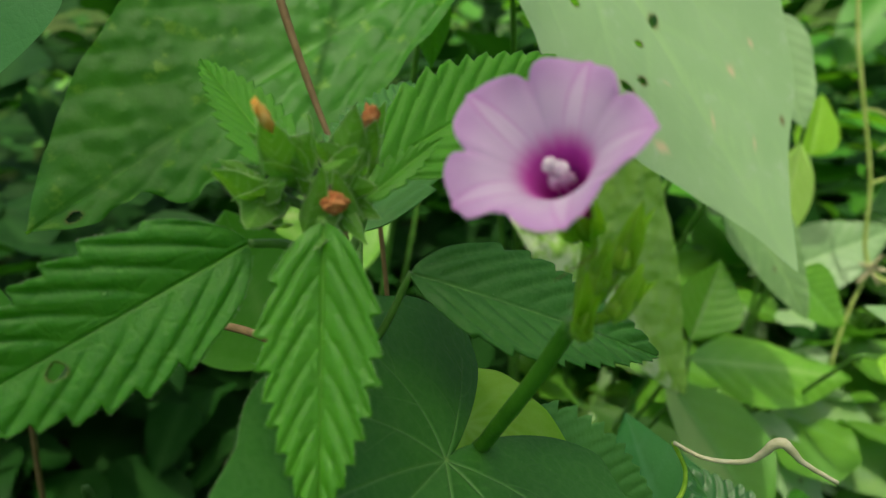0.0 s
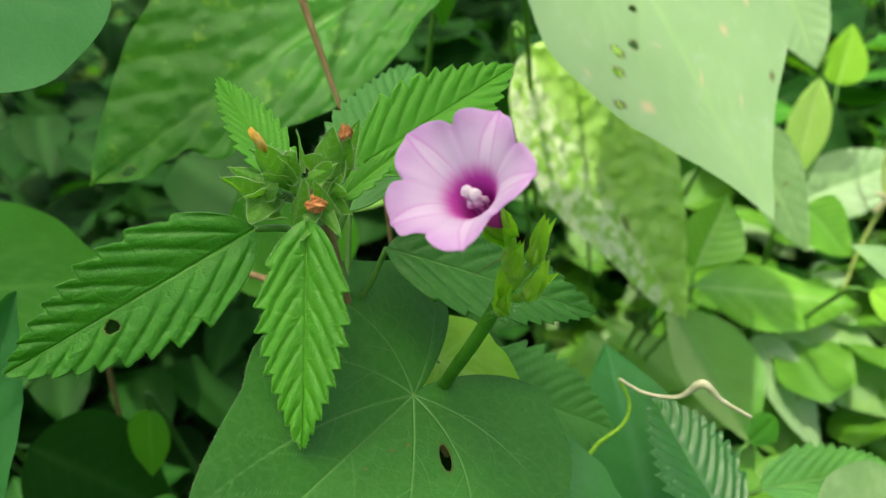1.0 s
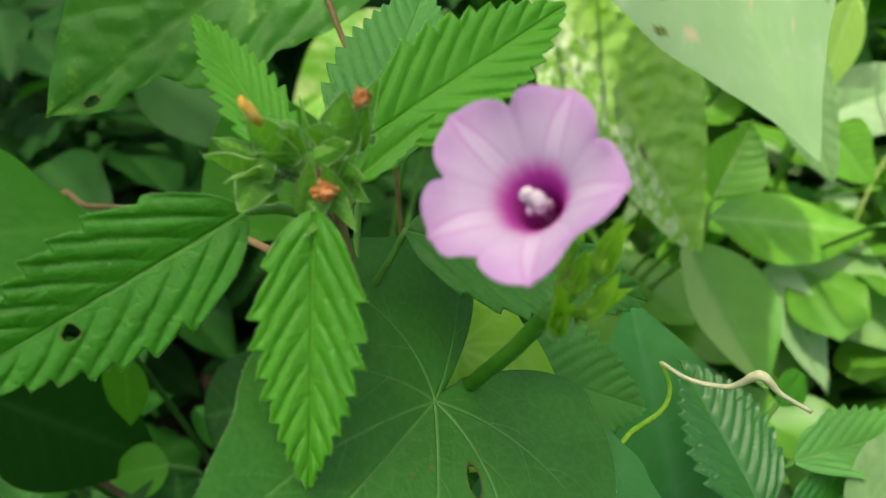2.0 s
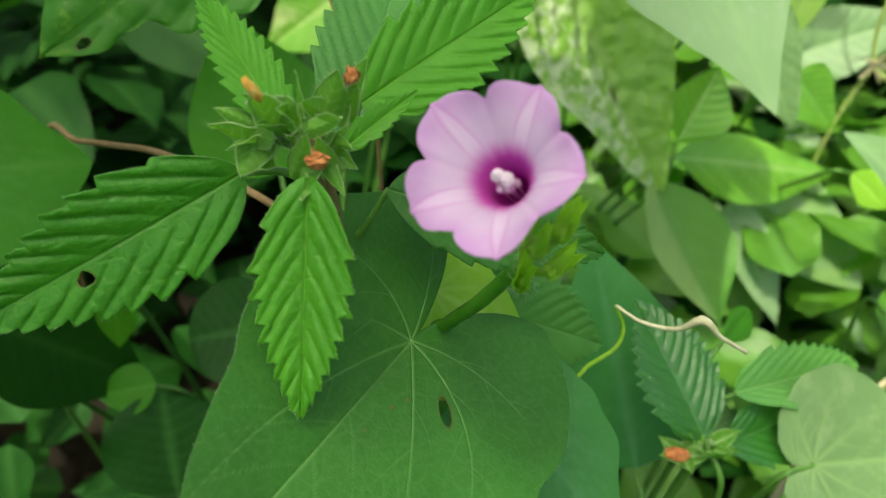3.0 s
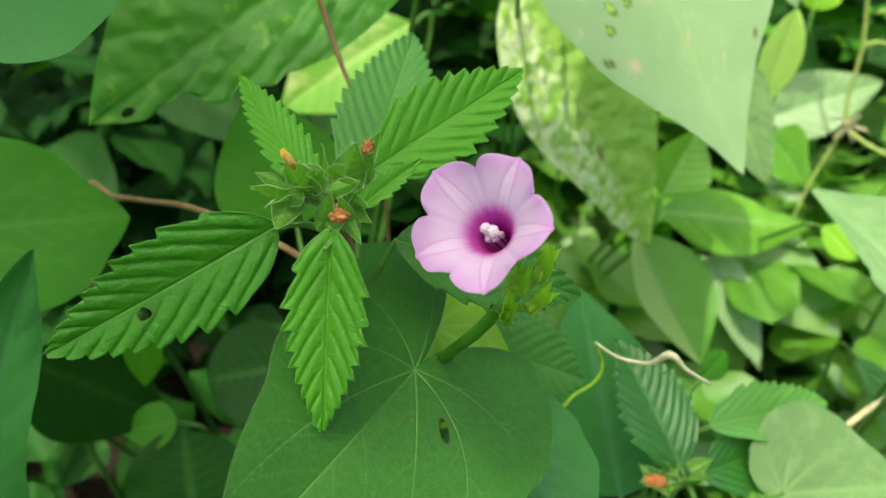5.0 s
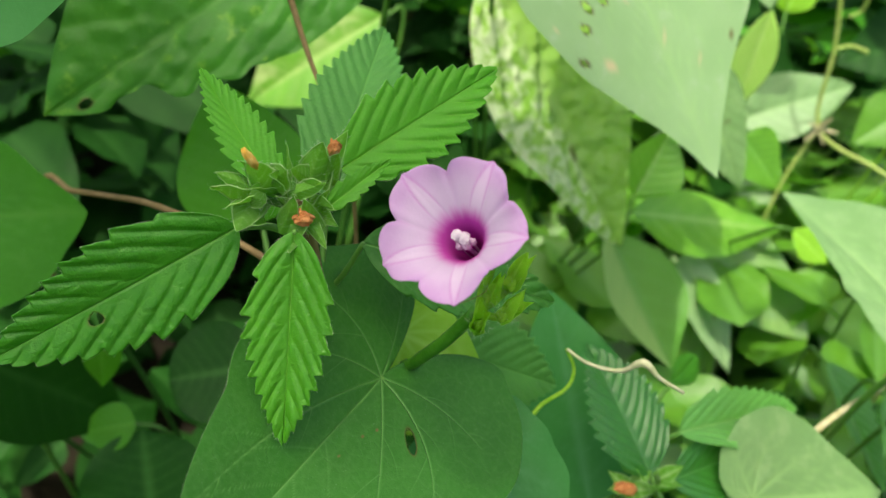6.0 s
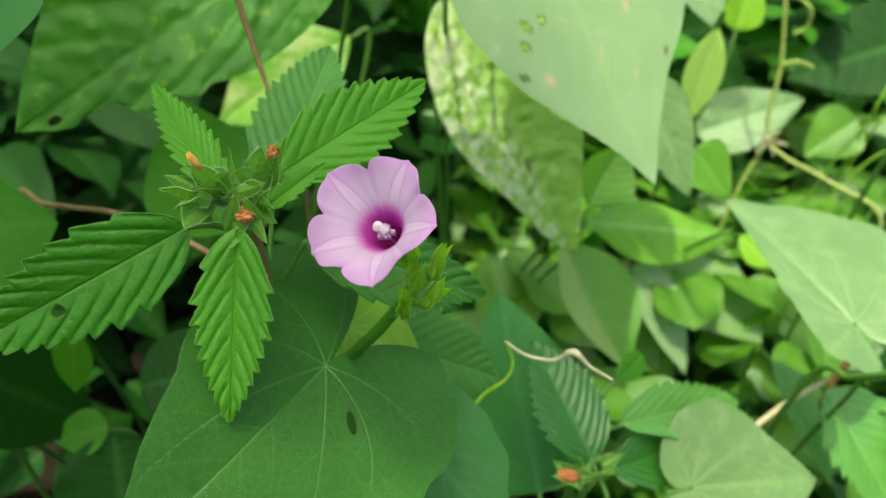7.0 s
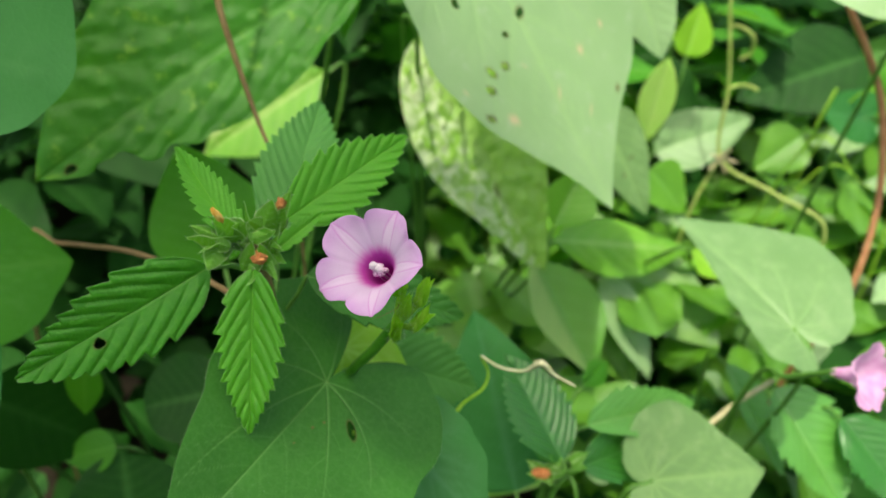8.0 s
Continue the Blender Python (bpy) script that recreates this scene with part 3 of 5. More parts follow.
# ---------------------------------------------------------------- mallow in the middle
def winged_sepal(seed):
    """A unit calyx lobe, keeled like a tent, with a raised pale rib along its rim."""
    me = blade("sepal", 1.0, 1.0, HUSK, "wing", 24, 11, 0, 0, -0.48, -0.22, 0.15, 5, 0.012, 0.025, 0.9, seed=seed, vein_wide=0.003, edge=0.7)
    verts = [tuple(v.co) for v in me.vertices]
    faces = [tuple(p.vertices) for p in me.polygons]
    vein = np.zeros(len(verts))
    me.attributes["vein"].data.foreach_get("value", vein)
    vein = list(vein)
    for side in (0, 1):
        rows = blade_rim(24, 11, side)
        start = len(verts)
        for j, i in enumerate(rows):
            c = Vector(verts[i])
            r = 0.020 * (1 - 0.5 * j / len(rows))
            for k in range(4):
                w = math.pi * (0.25 + 0.5 * k)
                verts.append((c.x + r * math.cos(w), c.y, c.z + 1.3 * r * math.sin(w) + 0.01))
                vein.append(1.0)
        for j in range(len(rows) - 1):
            for k in range(4):
                p, q = start + 4 * j + k, start + 4 * j + (k + 1) % 4
                faces.append((p, q, q + 4, p + 4))
    return mesh_of("sepal", verts, faces, HUSK, {"vein": vein, "rim": np.zeros(len(verts))})


def mallow():
    t = thing("mallow_plant", "serrated green mallow with rusty seed capsules in a hairy cluster", "plant", (-0.012, 0.118, 0))
    stalk(t, [(-0.012, 0.118, -0.004), (-0.013, 0.114, 0.15), (-0.010, 0.112, 0.30), (-0.0135, 0.104, 0.368), (-0.0145, 0.1005, 0.382)], [0.0022, 0.002, 0.0016, 0.0012], BROWN, "stem", 10)
    L = blade("left_blade", 0.0455, 0.0205, MALLOW, "mallow", 260, 26, 10, 0.15, 0.14, 0.06, 0, 8, 0.00105, 0.012, 0.72, [(0.606, -0.0020, 0.00125, 0.00095)], 3, 0.0075)
    lf = leaf(t, L, (-0.0252, 0.1015, 0.3735), (-0.0619, 0.0798, 0.3586), (0.285, -0.729, 0.354), thick=0.0002, label="dark green serrated leaf with a small brown-edged hole")
    for k in (0, 1):
        fringe(lf, L, lf.parent.matrix_basis @ lf.matrix_basis, blade_rim(260, 26, k), 0.0005, 260, k)
    stalk(t, [(-0.0252, 0.1015, 0.3735), (-0.020, 0.104, 0.372), (-0.0135, 0.105, 0.368)], [0.0006, 0.0007, 0.0008], STEM, "leaf_stalk")
    B = blade("front_blade", 0.0352, 0.0142, FRONT, "mallow", 240, 24, 9, 0.20, 0.22, -0.03, 0, 8, 0.0009, 0.012, 0.72, (), 5, 0.010)
    lf = leaf(t, B, (-0.0143, 0.0945, 0.3795), (-0.0142, 0.0759, 0.3497), (0.0, -0.848, 0.53), thick=0.0002)
    for k in (0, 1):
        fringe(lf, B, lf.parent.matrix_basis @ lf.matrix_basis, blade_rim(240, 24, k), 0.0005, 220, k + 2)
    U = blade("upper_blade", 0.0345, 0.0165, MALLOW_PALE, "mallow", 240, 24, 9, 0.18, 0.14, 0.04, 0, 8, 0.0009, 0.012, 0.72, (), 7, 0.0085)
    lf = leaf(t, U, (-0.0090, 0.1115, 0.380), (0.0174, 0.1297, 0.3922), (0.04, -0.195, 0.21), thick=0.0002)
    for k in (0, 1):
        fringe(lf, U, lf.parent.matrix_basis @ lf.matrix_basis, blade_rim(240, 24, k), 0.0005, 220, k + 4)
    U2 = blade("rear_blade", 0.052, 0.0215, SOFT, "mallow", 160, 18, 12, 0.15, 0.15, 0.05, 0, 11, 0.0007, 0.01, 0.7, (), 9, 0.009)
    leaf(t, U2, (-0.0125, 0.118, 0.368), (-0.0056, 0.1683, 0.3802), (0.1, -0.55, 0.8), thick=0.0002)
    S = blade("small_blade", 0.0265, 0.0085, MALLOW_PALE, "mallow", 160, 16, 9, 0.22, 0.32, 0.06, 0, 10, 0.0004, 0.01, 0.7, (), 11, 0.014)
    leaf(t, S, (-0.0175, 0.1005, 0.3815), (-0.0339, 0.1179, 0.3956), (0.2, -0.62, 0.75), thick=0.0002)
    T = blade("young_blade", 0.0138, 0.0042, GRASSY, "mallow", 60, 8, 6, 0.32, 0.25, 0.05, 0, 6, 0.0004, 0.02, 0.8, (), 13)
    leaf(t, T, (-0.0103, 0.1005, 0.3795), (-0.0013, 0.1060, 0.3857), (0.0, -0.7, 0.7), label="small yellow-green young leaf", thick=0.00015)
    Rb = blade("low_blade", 0.043, 0.0185, HEART, "mallow", 160, 18, 11, 0.11, 0.12, 0.06, 0, 9, 0.0010, 0.012, 0.7, (), 15, 0.009)
    leaf(t, Rb, (-0.0045, 0.109, 0.3655), (0.0338, 0.1146, 0.3497), (0.10, -0.5, 0.85), thick=0.0002)
    D = blade("lower_blade", 0.0435, 0.0255, SOFT, "mallow", 150, 16, 11, 0.15, 0.12, 0.06, 0, 10, 0.0007, 0.012, 0.7, (), 17, 0.009)
    leaf(t, D, (0.0079, 0.124, 0.3235), (0.0445, 0.1328, 0.3016), (0.05, -0.6, 0.8), thick=0.0002)
    for foot, node in (((-0.0143, 0.0945, 0.3795), (-0.0138, 0.101, 0.376)), ((-0.009, 0.1115, 0.38), (-0.0135, 0.106, 0.368)), ((-0.0125, 0.118, 0.368), (-0.0125, 0.108, 0.355)),
                       ((-0.0175, 0.1005, 0.3815), (-0.0145, 0.102, 0.376)), ((-0.0045, 0.109, 0.3655), (-0.0118, 0.1085, 0.352)), ((0.0079, 0.124, 0.3235), (-0.0102, 0.112, 0.30))):
        stalk(t, [foot, Vector(foot).lerp(Vector(node), 0.5) + Vector((0, 0, -0.0012)), node], [0.0005, 0.0006, 0.0007], STEM, "leaf_stalk")
    # calyces: a cup with hairs and a few pointed lobes, each lobe by foot, tip and width
    hub = Vector((-0.0145, 0.1035, 0.3765))
    lobe = [winged_sepal(k) for k in range(4)]
    rim = blade_rim(24, 11, 0) + blade_rim(24, 11, 1)[::-1]

    def calyx(n, at, size, lobes):
        at = Vector(at)
        cup = part("calyx", lump("calyx", size * 0.72, HUSK, n, 0.10, 3, (1, 0.9, 1)), t, Matrix.Translation(at), "green hairy seed calyx with pale-edged lobes")
        part("hairs", hairs("hairs", (0, 0, 0), (size * 1.5, size * 1.3, size * 1.5), 110, size * 0.95, HAIR, n, thick=0.000016), cup, Matrix.Translation(at))
        stalk(t, [at, at.lerp(hub, 0.5), hub], [0.0008, 0.0007, 0.0008], STEM, "calyx_stalk")
        for k, (foot, tip, wide) in enumerate(lobes):
            foot, tip = Vector(foot), Vector(tip)
            out = (foot + tip) / 2 - at + Vector((0.0, -0.0026, 0.0016))
            m, long = frame_of(foot - (tip - foot) * 0.08, tip, out)
            m = m @ Matrix.Diagonal((wide * 1.15, long * 1.04, wide * 1.4, 1))
            sp = part("sepal", lobe[(k + n) % 4], cup, m)
            fringe(cup, sp.data, m, rim, 0.14, 40, n * 7 + k + 40, 0.003)
        return cup

    amber_calyx = calyx(0, (-0.0190, 0.1005, 0.3835), 0.0022, [
        ((-0.0196, 0.0985, 0.3842), (-0.0208, 0.0975, 0.3922), 0.0058),
        ((-0.0186, 0.0990, 0.3855), (-0.0150, 0.0985, 0.3890), 0.0054),
        ((-0.0213, 0.1005, 0.3842), (-0.0226, 0.1005, 0.3890), 0.0042),
    ])
    tuft_calyx = calyx(1, (-0.0120, 0.1050, 0.3825), 0.0024, [
        ((-0.0131, 0.1025, 0.3837), (-0.0103, 0.1045, 0.3904), 0.0066),
        ((-0.0104, 0.1030, 0.3830), (-0.0086, 0.1040, 0.3893), 0.0046),
        ((-0.0113, 0.1050, 0.3828), (-0.0077, 0.1092, 0.3895), 0.0046),
        ((-0.0133, 0.1025, 0.3845), (-0.0158, 0.1020, 0.3870), 0.0036),
    ])
    seed_calyx = calyx(2, (-0.0132, 0.0985, 0.3800), 0.0022, [
        ((-0.0169, 0.0965, 0.3778), (-0.0134, 0.0958, 0.3859), 0.0050),
        ((-0.0109, 0.0965, 0.3783), (-0.0131, 0.0960, 0.3856), 0.0034),
        ((-0.0153, 0.0962, 0.3797), (-0.0139, 0.0932, 0.3766), 0.0052),
        ((-0.0117, 0.0962, 0.3798), (-0.0094, 0.0950, 0.3764), 0.0024),
    ])
    left_calyx = calyx(3, (-0.0222, 0.1020, 0.3805), 0.0023, [
        ((-0.0228, 0.1003, 0.3785), (-0.0273, 0.0990, 0.3854), 0.0062),
        ((-0.0225, 0.1000, 0.3808), (-0.0236, 0.0962, 0.3772), 0.0062),
        ((-0.0222, 0.0995, 0.3820), (-0.0183, 0.0972, 0.3831), 0.0040),
        ((-0.0228, 0.1015, 0.3826), (-0.0278, 0.1020, 0.3842), 0.0034),
    ])
    mid_calyx = calyx(4, (-0.0150, 0.1010, 0.3815), 0.0018, [
        ((-0.0142, 0.0985, 0.3844), (-0.0093, 0.0980, 0.3871), 0.0028),
        ((-0.0106, 0.0995, 0.3802), (-0.0099, 0.0995, 0.3852), 0.0032),
        ((-0.0169, 0.1030, 0.3840), (-0.0161, 0.1040, 0.3898), 0.0024),
        ((-0.0200, 0.0992, 0.3767), (-0.0223, 0.0972, 0.3783), 0.0028),
        ((-0.0158, 0.1000, 0.3788), (-0.0173, 0.0988, 0.3842), 0.0038),
    ])
    rng = random.Random(23)
    inner = []
    for k in range(7):
        a, r = k * 2.4, 0.0020 + 0.0036 * math.sqrt((k + 0.5) / 7)
        f = Vector((-0.0158 + r * math.cos(a) * 1.15, 0.1000 - 0.25 * r * math.sin(a), 0.3812 + r * math.sin(a) * 0.9))
        inner.append((f, f + Vector((math.cos(a) * 0.0022 + rng.gauss(0, 0.0012), -0.0026 + rng.gauss(0, 0.0006), math.sin(a) * 0.0016 + 0.0022 + rng.gauss(0, 0.0008))), rng.uniform(0.0026, 0.0038)))
    calyx(6, (-0.0158, 0.1022, 0.3808), 0.0024, inner)
    part("seed_capsule", lump("seed_capsule", 0.0014, SEED, 4, 0.34, 4, (1.2, 0.85, 0.9), 2.6), seed_calyx, Matrix.Translation((-0.0130, 0.0958, 0.3815)), "rusty brown dried seed capsule")
    part("withered_petal", lump("withered_petal", 0.0017, AMBER, 2, 0.45, 3, (0.42, 0.36, 1.25)), amber_calyx, pose(-0.0206, 0.0958, 0.3922, 12, -22, 0), "amber withered petal tip")
    part("withered_petal", lump("withered_petal", 0.0013, SEED, 6, 0.9, 3, (0.75, 0.35, 1.0)), tuft_calyx, pose(-0.0090, 0.1036, 0.3898, -10, 20, 0), "rusty withered petal tip")
    return t


mallow()


# ---------------------------------------------------------------- morning glory with its flower
def corolla(name, R=0.0115, depth=0.0155, sectors=220, mat=PETAL):
    prof = [(0.0, 0.0012, -depth), (0.12, 0.0017, -depth * 0.86), (0.25, 0.0022, -depth * 0.68), (0.38, 0.0027, -depth * 0.52), (0.47, 0.0033, -depth * 0.41), (0.55, 0.0044, -depth * 0.31),
            (0.64, 0.0058, -depth * 0.215), (0.74, 0.0074, -depth * 0.13), (0.86, 0.0092, -depth * 0.055), (0.95, 0.0104, -depth * 0.012), (1.0, 0.0110, -depth * 0.002)]
    ss = np.linspace(0, 1, 60)
    pr = np.array(prof)
    rr = np.interp(ss, pr[:, 0], pr[:, 1])
    hh = np.interp(ss, pr[:, 0], pr[:, 2])
    for _ in range(3):
        rr[1:-1] = (rr[:-2] + rr[1:-1] * 2 + rr[2:]) / 4
        hh[1:-1] = (hh[:-2] + hh[1:-1] * 2 + hh[2:]) / 4
    verts, reach, star_crease, band = [], [], [], []
    for s, r, h in zip(ss, rr, hh):
        for k in range(sectors):
            a = 2 * math.pi * k / sectors
            off = ((a * 5 / (2 * math.pi) + 0.5) % 1.0 - 0.5) * 2 * math.pi / 5
            on = abs(off) / (math.pi / 5)
            lobe = 0.775 + 0.215 * (1 - on ** 2.4) + 0.035 * math.exp(-(off / 0.045) ** 2) + 0.012 * math.sin(a + 1) + 0.008 * math.sin(11 * a)
            w = max(0.0, (s - 0.45) / 0.55)
            scale = 1 + (lobe - 1) * w ** 1.7
            ray = 0.015 + 0.20 * (1 - s) / 0.45
            groove = math.exp(-((abs(off) - ray) / 0.035) ** 2)
            lift = (-0.0008 * math.cos(5 * a) + 0.0007 * math.sin(2 * a + 0.5) + 0.0004 * math.sin(7 * a)) * w ** 2 - 0.00022 * groove * w * (1.2 - w)
            lift -= 0.0013 * math.exp(-((1 - on) / 0.13) ** 2) * w ** 1.5 + 0.0005 * on * w ** 5
            verts.append((math.cos(a) * r * scale * R / 0.0115, math.sin(a) * r * scale * R / 0.0115, h + lift))
            reach.append(s + 0.020 * noise.noise(Vector((math.cos(a) * 7, math.sin(a) * 7, s * 1.5))) + 0.012 * noise.noise(Vector((math.cos(a) * 19, math.sin(a) * 19, s * 2))))
            band.append(min(1.0, max(0.0, (ray * 1.05 - abs(off)) / 0.05)) * min(1.0, w * 3))
            # Last term darkens the notches between lobes, a crease shadow put in the colour.
            star_crease.append(min(1.0, math.exp(-((abs(off) - ray) / 0.020) ** 2) * min(1.0, w * 2.5) + 0.35 * math.exp(-((1 - on) / 0.045) ** 2) * w))
    n = sectors
    faces = [(i * n + k, i * n + (k + 1) % n, (i + 1) * n + (k + 1) % n, (i + 1) * n + k) for i in range(len(ss) - 1) for k in range(n)]
    return mesh_of(name, verts, faces, mat, {"reach": reach, "star_crease": star_crease, "band": band})


def flower_pose(centre, normal, lobe_at):
    z = Vector(normal).normalized()
    x = Vector(lobe_at) - Vector(centre)
    x = (x - z * x.dot(z)).normalized()
    m = Matrix((x, z.cross(x), z)).transposed().to_4x4()
    m.translation = centre
    return m


def bud_mesh(name, size, seed):
    """A pointed bud wrapped in ridged sepals."""
    n, rows = 20, 14
    verts, faces = [], []
    for i in range(rows + 1):
        u = i / rows
        r = size * 0.26 * math.sin(math.pi * min(1, u ** 0.6 * 0.97 + 0.03)) ** 0.9 * (1 - 0.35 * u) + size * 0.012
        for k in range(n):
            a = 2 * math.pi * k / n
            q = r * (1 + 0.16 * math.cos(5 * a + 3 * u + seed) + 0.05 * math.sin(9 * a))
            verts.append((math.cos(a) * q + 0.05 * size * u * u, math.sin(a) * q, u * size))
    for i in range(rows):
        for k in range(n):
            faces.append((i * n + k, i * n + (k + 1) % n, (i + 1) * n + (k + 1) % n, (i + 1) * n + k))
    faces.append(tuple(range(n))[::-1])
    return mesh_of(name, verts, faces, BUD)


def morning_glory():
    t = thing("morning_glory", "morning glory vine with a lilac funnel flower and heart leaf", "plant", (0.004, 0.125, 0))
    stalk(t, [(0.004, 0.125, -0.004), (0.002, 0.122, 0.15), (0.000, 0.112, 0.29), (0.0035, 0.1075, 0.330), (0.0065, 0.1012, 0.3425), (0.0115, 0.0950, 0.3560), (0.0160, 0.0915, 0.3675)],
          [0.0015, 0.0015, 0.0013, 0.0012, 0.0012, 0.0012, 0.0012], GLORY_STEM, "stem", 12, knobbly=0.03)
    right = ((0, 1.0), (10, 0.88), (22, 0.76), (45, 0.63), (80, 0.53), (105, 0.515), (128, 0.50), (143, 0.465), (154, 0.33), (168, 0.12), (180, 0.02))
    left = ((0, 1.0), (11, 0.79), (22, 0.66), (34, 0.55), (61, 0.455), (95, 0.44), (124, 0.44), (152, 0.43), (163, 0.34), (172, 0.13), (180, 0.02))
    H = heart_blade("heart_blade", 0.061, HEART, left, right, 240, 620, 0.21, 0.03, 0.006, [(-0.0117, 0.0066, 0.0026, 0.0010, 0.80)], 0.00020, 2, 0.00017, False, 1.0, [(-0.0045, 0.0128, 0.00026), (-0.0057, 0.0097, 0.00026), (-0.0036, 0.0191, 0.0002)],
                    mains=((-38, -32, 0.52), (-86, -56, 0.45), (-120, -98, 0.38), (163, 153, 0.33), (118, 86, 0.36), (68, 47, 0.38), (24, 11, 0.76)))
    J = Vector((0.0003, 0.0975, 0.3415))
    way = Vector((-0.0134, -0.0260, 0.0029)).normalized()
    lf = leaf(t, H, J, J + way * 0.061, (0.5399, -0.1843, 0.8213), "leaf", "large dark green heart-shaped leaf with a nibbled hole", 0.00022)
    fringe(lf, H, lf.parent.matrix_basis @ lf.matrix_basis, list(range(240 * 621, 241 * 621)), 0.00045, 900, 8)
    stalk(t, [J, J + Vector((0.001, 0.004, -0.004)), (0.0008, 0.1125, 0.318)], [0.0006, 0.0007, 0.0008], STEM, "leaf_stalk")
    YG = heart_blade("young_heart", 0.020, LIME, rings=16, sectors=60, fold=0.15, seed=4)
    leaf(t, YG, (0.0035, 0.117, 0.3335), (0.0190, 0.1085, 0.3335), (0.1, -0.5, 0.85), "leaf", "small yellow-green heart leaf")
    stalk(t, [(0.0035, 0.117, 0.3335), (0.002, 0.117, 0.328), (0.0006, 0.113, 0.315)], [0.0005, 0.0005, 0.0006], STEM, "leaf_stalk")
    # flower
    c, nrm = Vector((0.0096, 0.0811, 0.3944)), Vector((-0.375, -0.48, 0.795)).normalized()
    m = flower_pose(c, nrm, (0.0111, 0.0713, 0.3886))
    fl = part("flower", corolla("flower"), t, m, "open lilac funnel flower with a magenta throat")
    mod = fl.modifiers.new("thickness", "SOLIDIFY")
    mod.thickness = 0.00012
    part("style", tube("style", [(0, 0, -0.016), (0.0003, 0.0002, -0.011), (0.0002, 0, -0.0065)], [0.00030, 0.00028, 0.00026], FILAMENT, 8), fl, m)
    for k in range(2):
        part("stigma", lump("stigma", 0.00078, WHITE, k, 0.42, 4, grain=5), fl, m @ Matrix.Translation((0.0002 - 0.0007 * k, 0.0005 * (1 - 2 * k), -0.0055 + 0.0003 * k)))
    for k in range(5):
        a = 2 * math.pi * k / 5 + 0.4
        top = Vector((math.cos(a) * 0.0009, math.sin(a) * 0.0009, -0.0068 - 0.0008 * (k % 2)))
        part("filament", tube("filament", [(math.cos(a) * 0.0006, math.sin(a) * 0.0006, -0.0155), (math.cos(a) * 0.0009, math.sin(a) * 0.0009, -0.011), top], [0.00012, 0.00011, 0.0001], FILAMENT, 6), fl, m)
        part("anther", lump("anther", 0.00080, ANTHER, k + 3, 0.5, 3, (0.7, 0.7, 1.4), 5), fl, m @ Matrix.Translation(top) @ pose(0, 0, 0, 15 * math.sin(k), 12, 0))
    # calyx and buds
    foot = foot_of_flower = c - nrm * 0.0185
    node = Vector((0.0165, 0.0912, 0.3685))
    stalk(t, [foot + nrm * 0.0025, foot - nrm * 0.0015, foot.lerp(node, 0.6), node], [0.0011, 0.0010, 0.0008, 0.0008], BUD, "flower_stalk")
    sep = blade("sepal", 0.0085, 0.0048, BUD_LEAF, "sepal", 20, 6, 0, 0, 0.3, -0.12, 0.3, 1, 0.0, 0.02, vein_wide=0.05)
    for k in range(5):
        a = 2 * math.pi * k / 5
        f = m @ Vector((math.cos(a) * 0.0008, math.sin(a) * 0.0008, -0.0185))
        e = m @ Vector((math.cos(a) * 0.0034, math.sin(a) * 0.0034, -0.0108))
        leaf(t, sep, f, e, m.to_3x3() @ Vector((-math.cos(a), -math.sin(a), 0)), "sepal", "pale green hairy sepal")
    # each bud: its foot, then the tip and width of every sepal that wraps it
    keel = [blade("sepal", 1.0, 1.0, BUD_LEAF, "point", 24, 8, 0, 0, 0.75, -0.16, 0.5, 4, 0.01, 0.03, seed=k, vein_wide=0.02, edge=0.35) for k in range(3)]
    buds = [
        ((0.0206, 0.0895, 0.3754), [((0.0213, 0.0870, 0.3843), 0.0038), ((0.0238, 0.0885, 0.3829), 0.0034), ((0.0206, 0.0878, 0.3815), 0.0036), ((0.0226, 0.0905, 0.3822), 0.0032)]),
        ((0.0175, 0.0875, 0.3739), [((0.0195, 0.0860, 0.3808), 0.0034), ((0.0177, 0.0852, 0.3796), 0.0032), ((0.0184, 0.0880, 0.3800), 0.0030)]),
        ((0.0196, 0.0875, 0.3704), [((0.0212, 0.0855, 0.3778), 0.0040), ((0.0243, 0.0865, 0.3749), 0.0038), ((0.0222, 0.0848, 0.3760), 0.0036), ((0.0226, 0.0885, 0.3766), 0.0032)]),
        ((0.0161, 0.0870, 0.3680), [((0.0153, 0.0845, 0.3776), 0.0036), ((0.0179, 0.0840, 0.3748), 0.0034), ((0.0143, 0.0836, 0.3715), 0.0030), ((0.0167, 0.0836, 0.3762), 0.0032), ((0.0172, 0.0846, 0.3716), 0.0026)]),
    ]
    for k, (base, sepals) in enumerate(buds):
        base = Vector(base)
        far = sum((Vector(tip) for tip, _ in sepals), Vector()) / len(sepals)
        d = (far - base).normalized()
        size = (far - base).length * 0.92
        q = d.to_track_quat("Z", "Y").to_matrix().to_4x4()
        q.translation = base
        bud = part("bud", bud_mesh("bud", size * 0.8, k), t, q, "yellow-green flower bud wrapped in pointed hairy sepals")
        part("hairs", hairs("hairs", (0, 0, 0), (size * 0.27, size * 0.27, size * 0.30), 90, size * 0.24, HAIR, k + 20, thick=0.000016), bud, q @ Matrix.Translation((0, 0, size * 0.30)))
        for j, (tip, wide) in enumerate(sepals):
            tip = Vector(tip)
            out = (tip - far) - d * (tip - far).dot(d)
            out = out.normalized() if out.length > 1e-5 else Vector((0, -1, 0))
            foot = base + out * 0.0007
            sm, long = frame_of(foot, tip, d * 0.2 - out)
            part("sepal", keel[(j + k) % 3], bud, sm @ Matrix.Diagonal((wide * 1.15, long * 1.12, wide * 1.1, 1)))
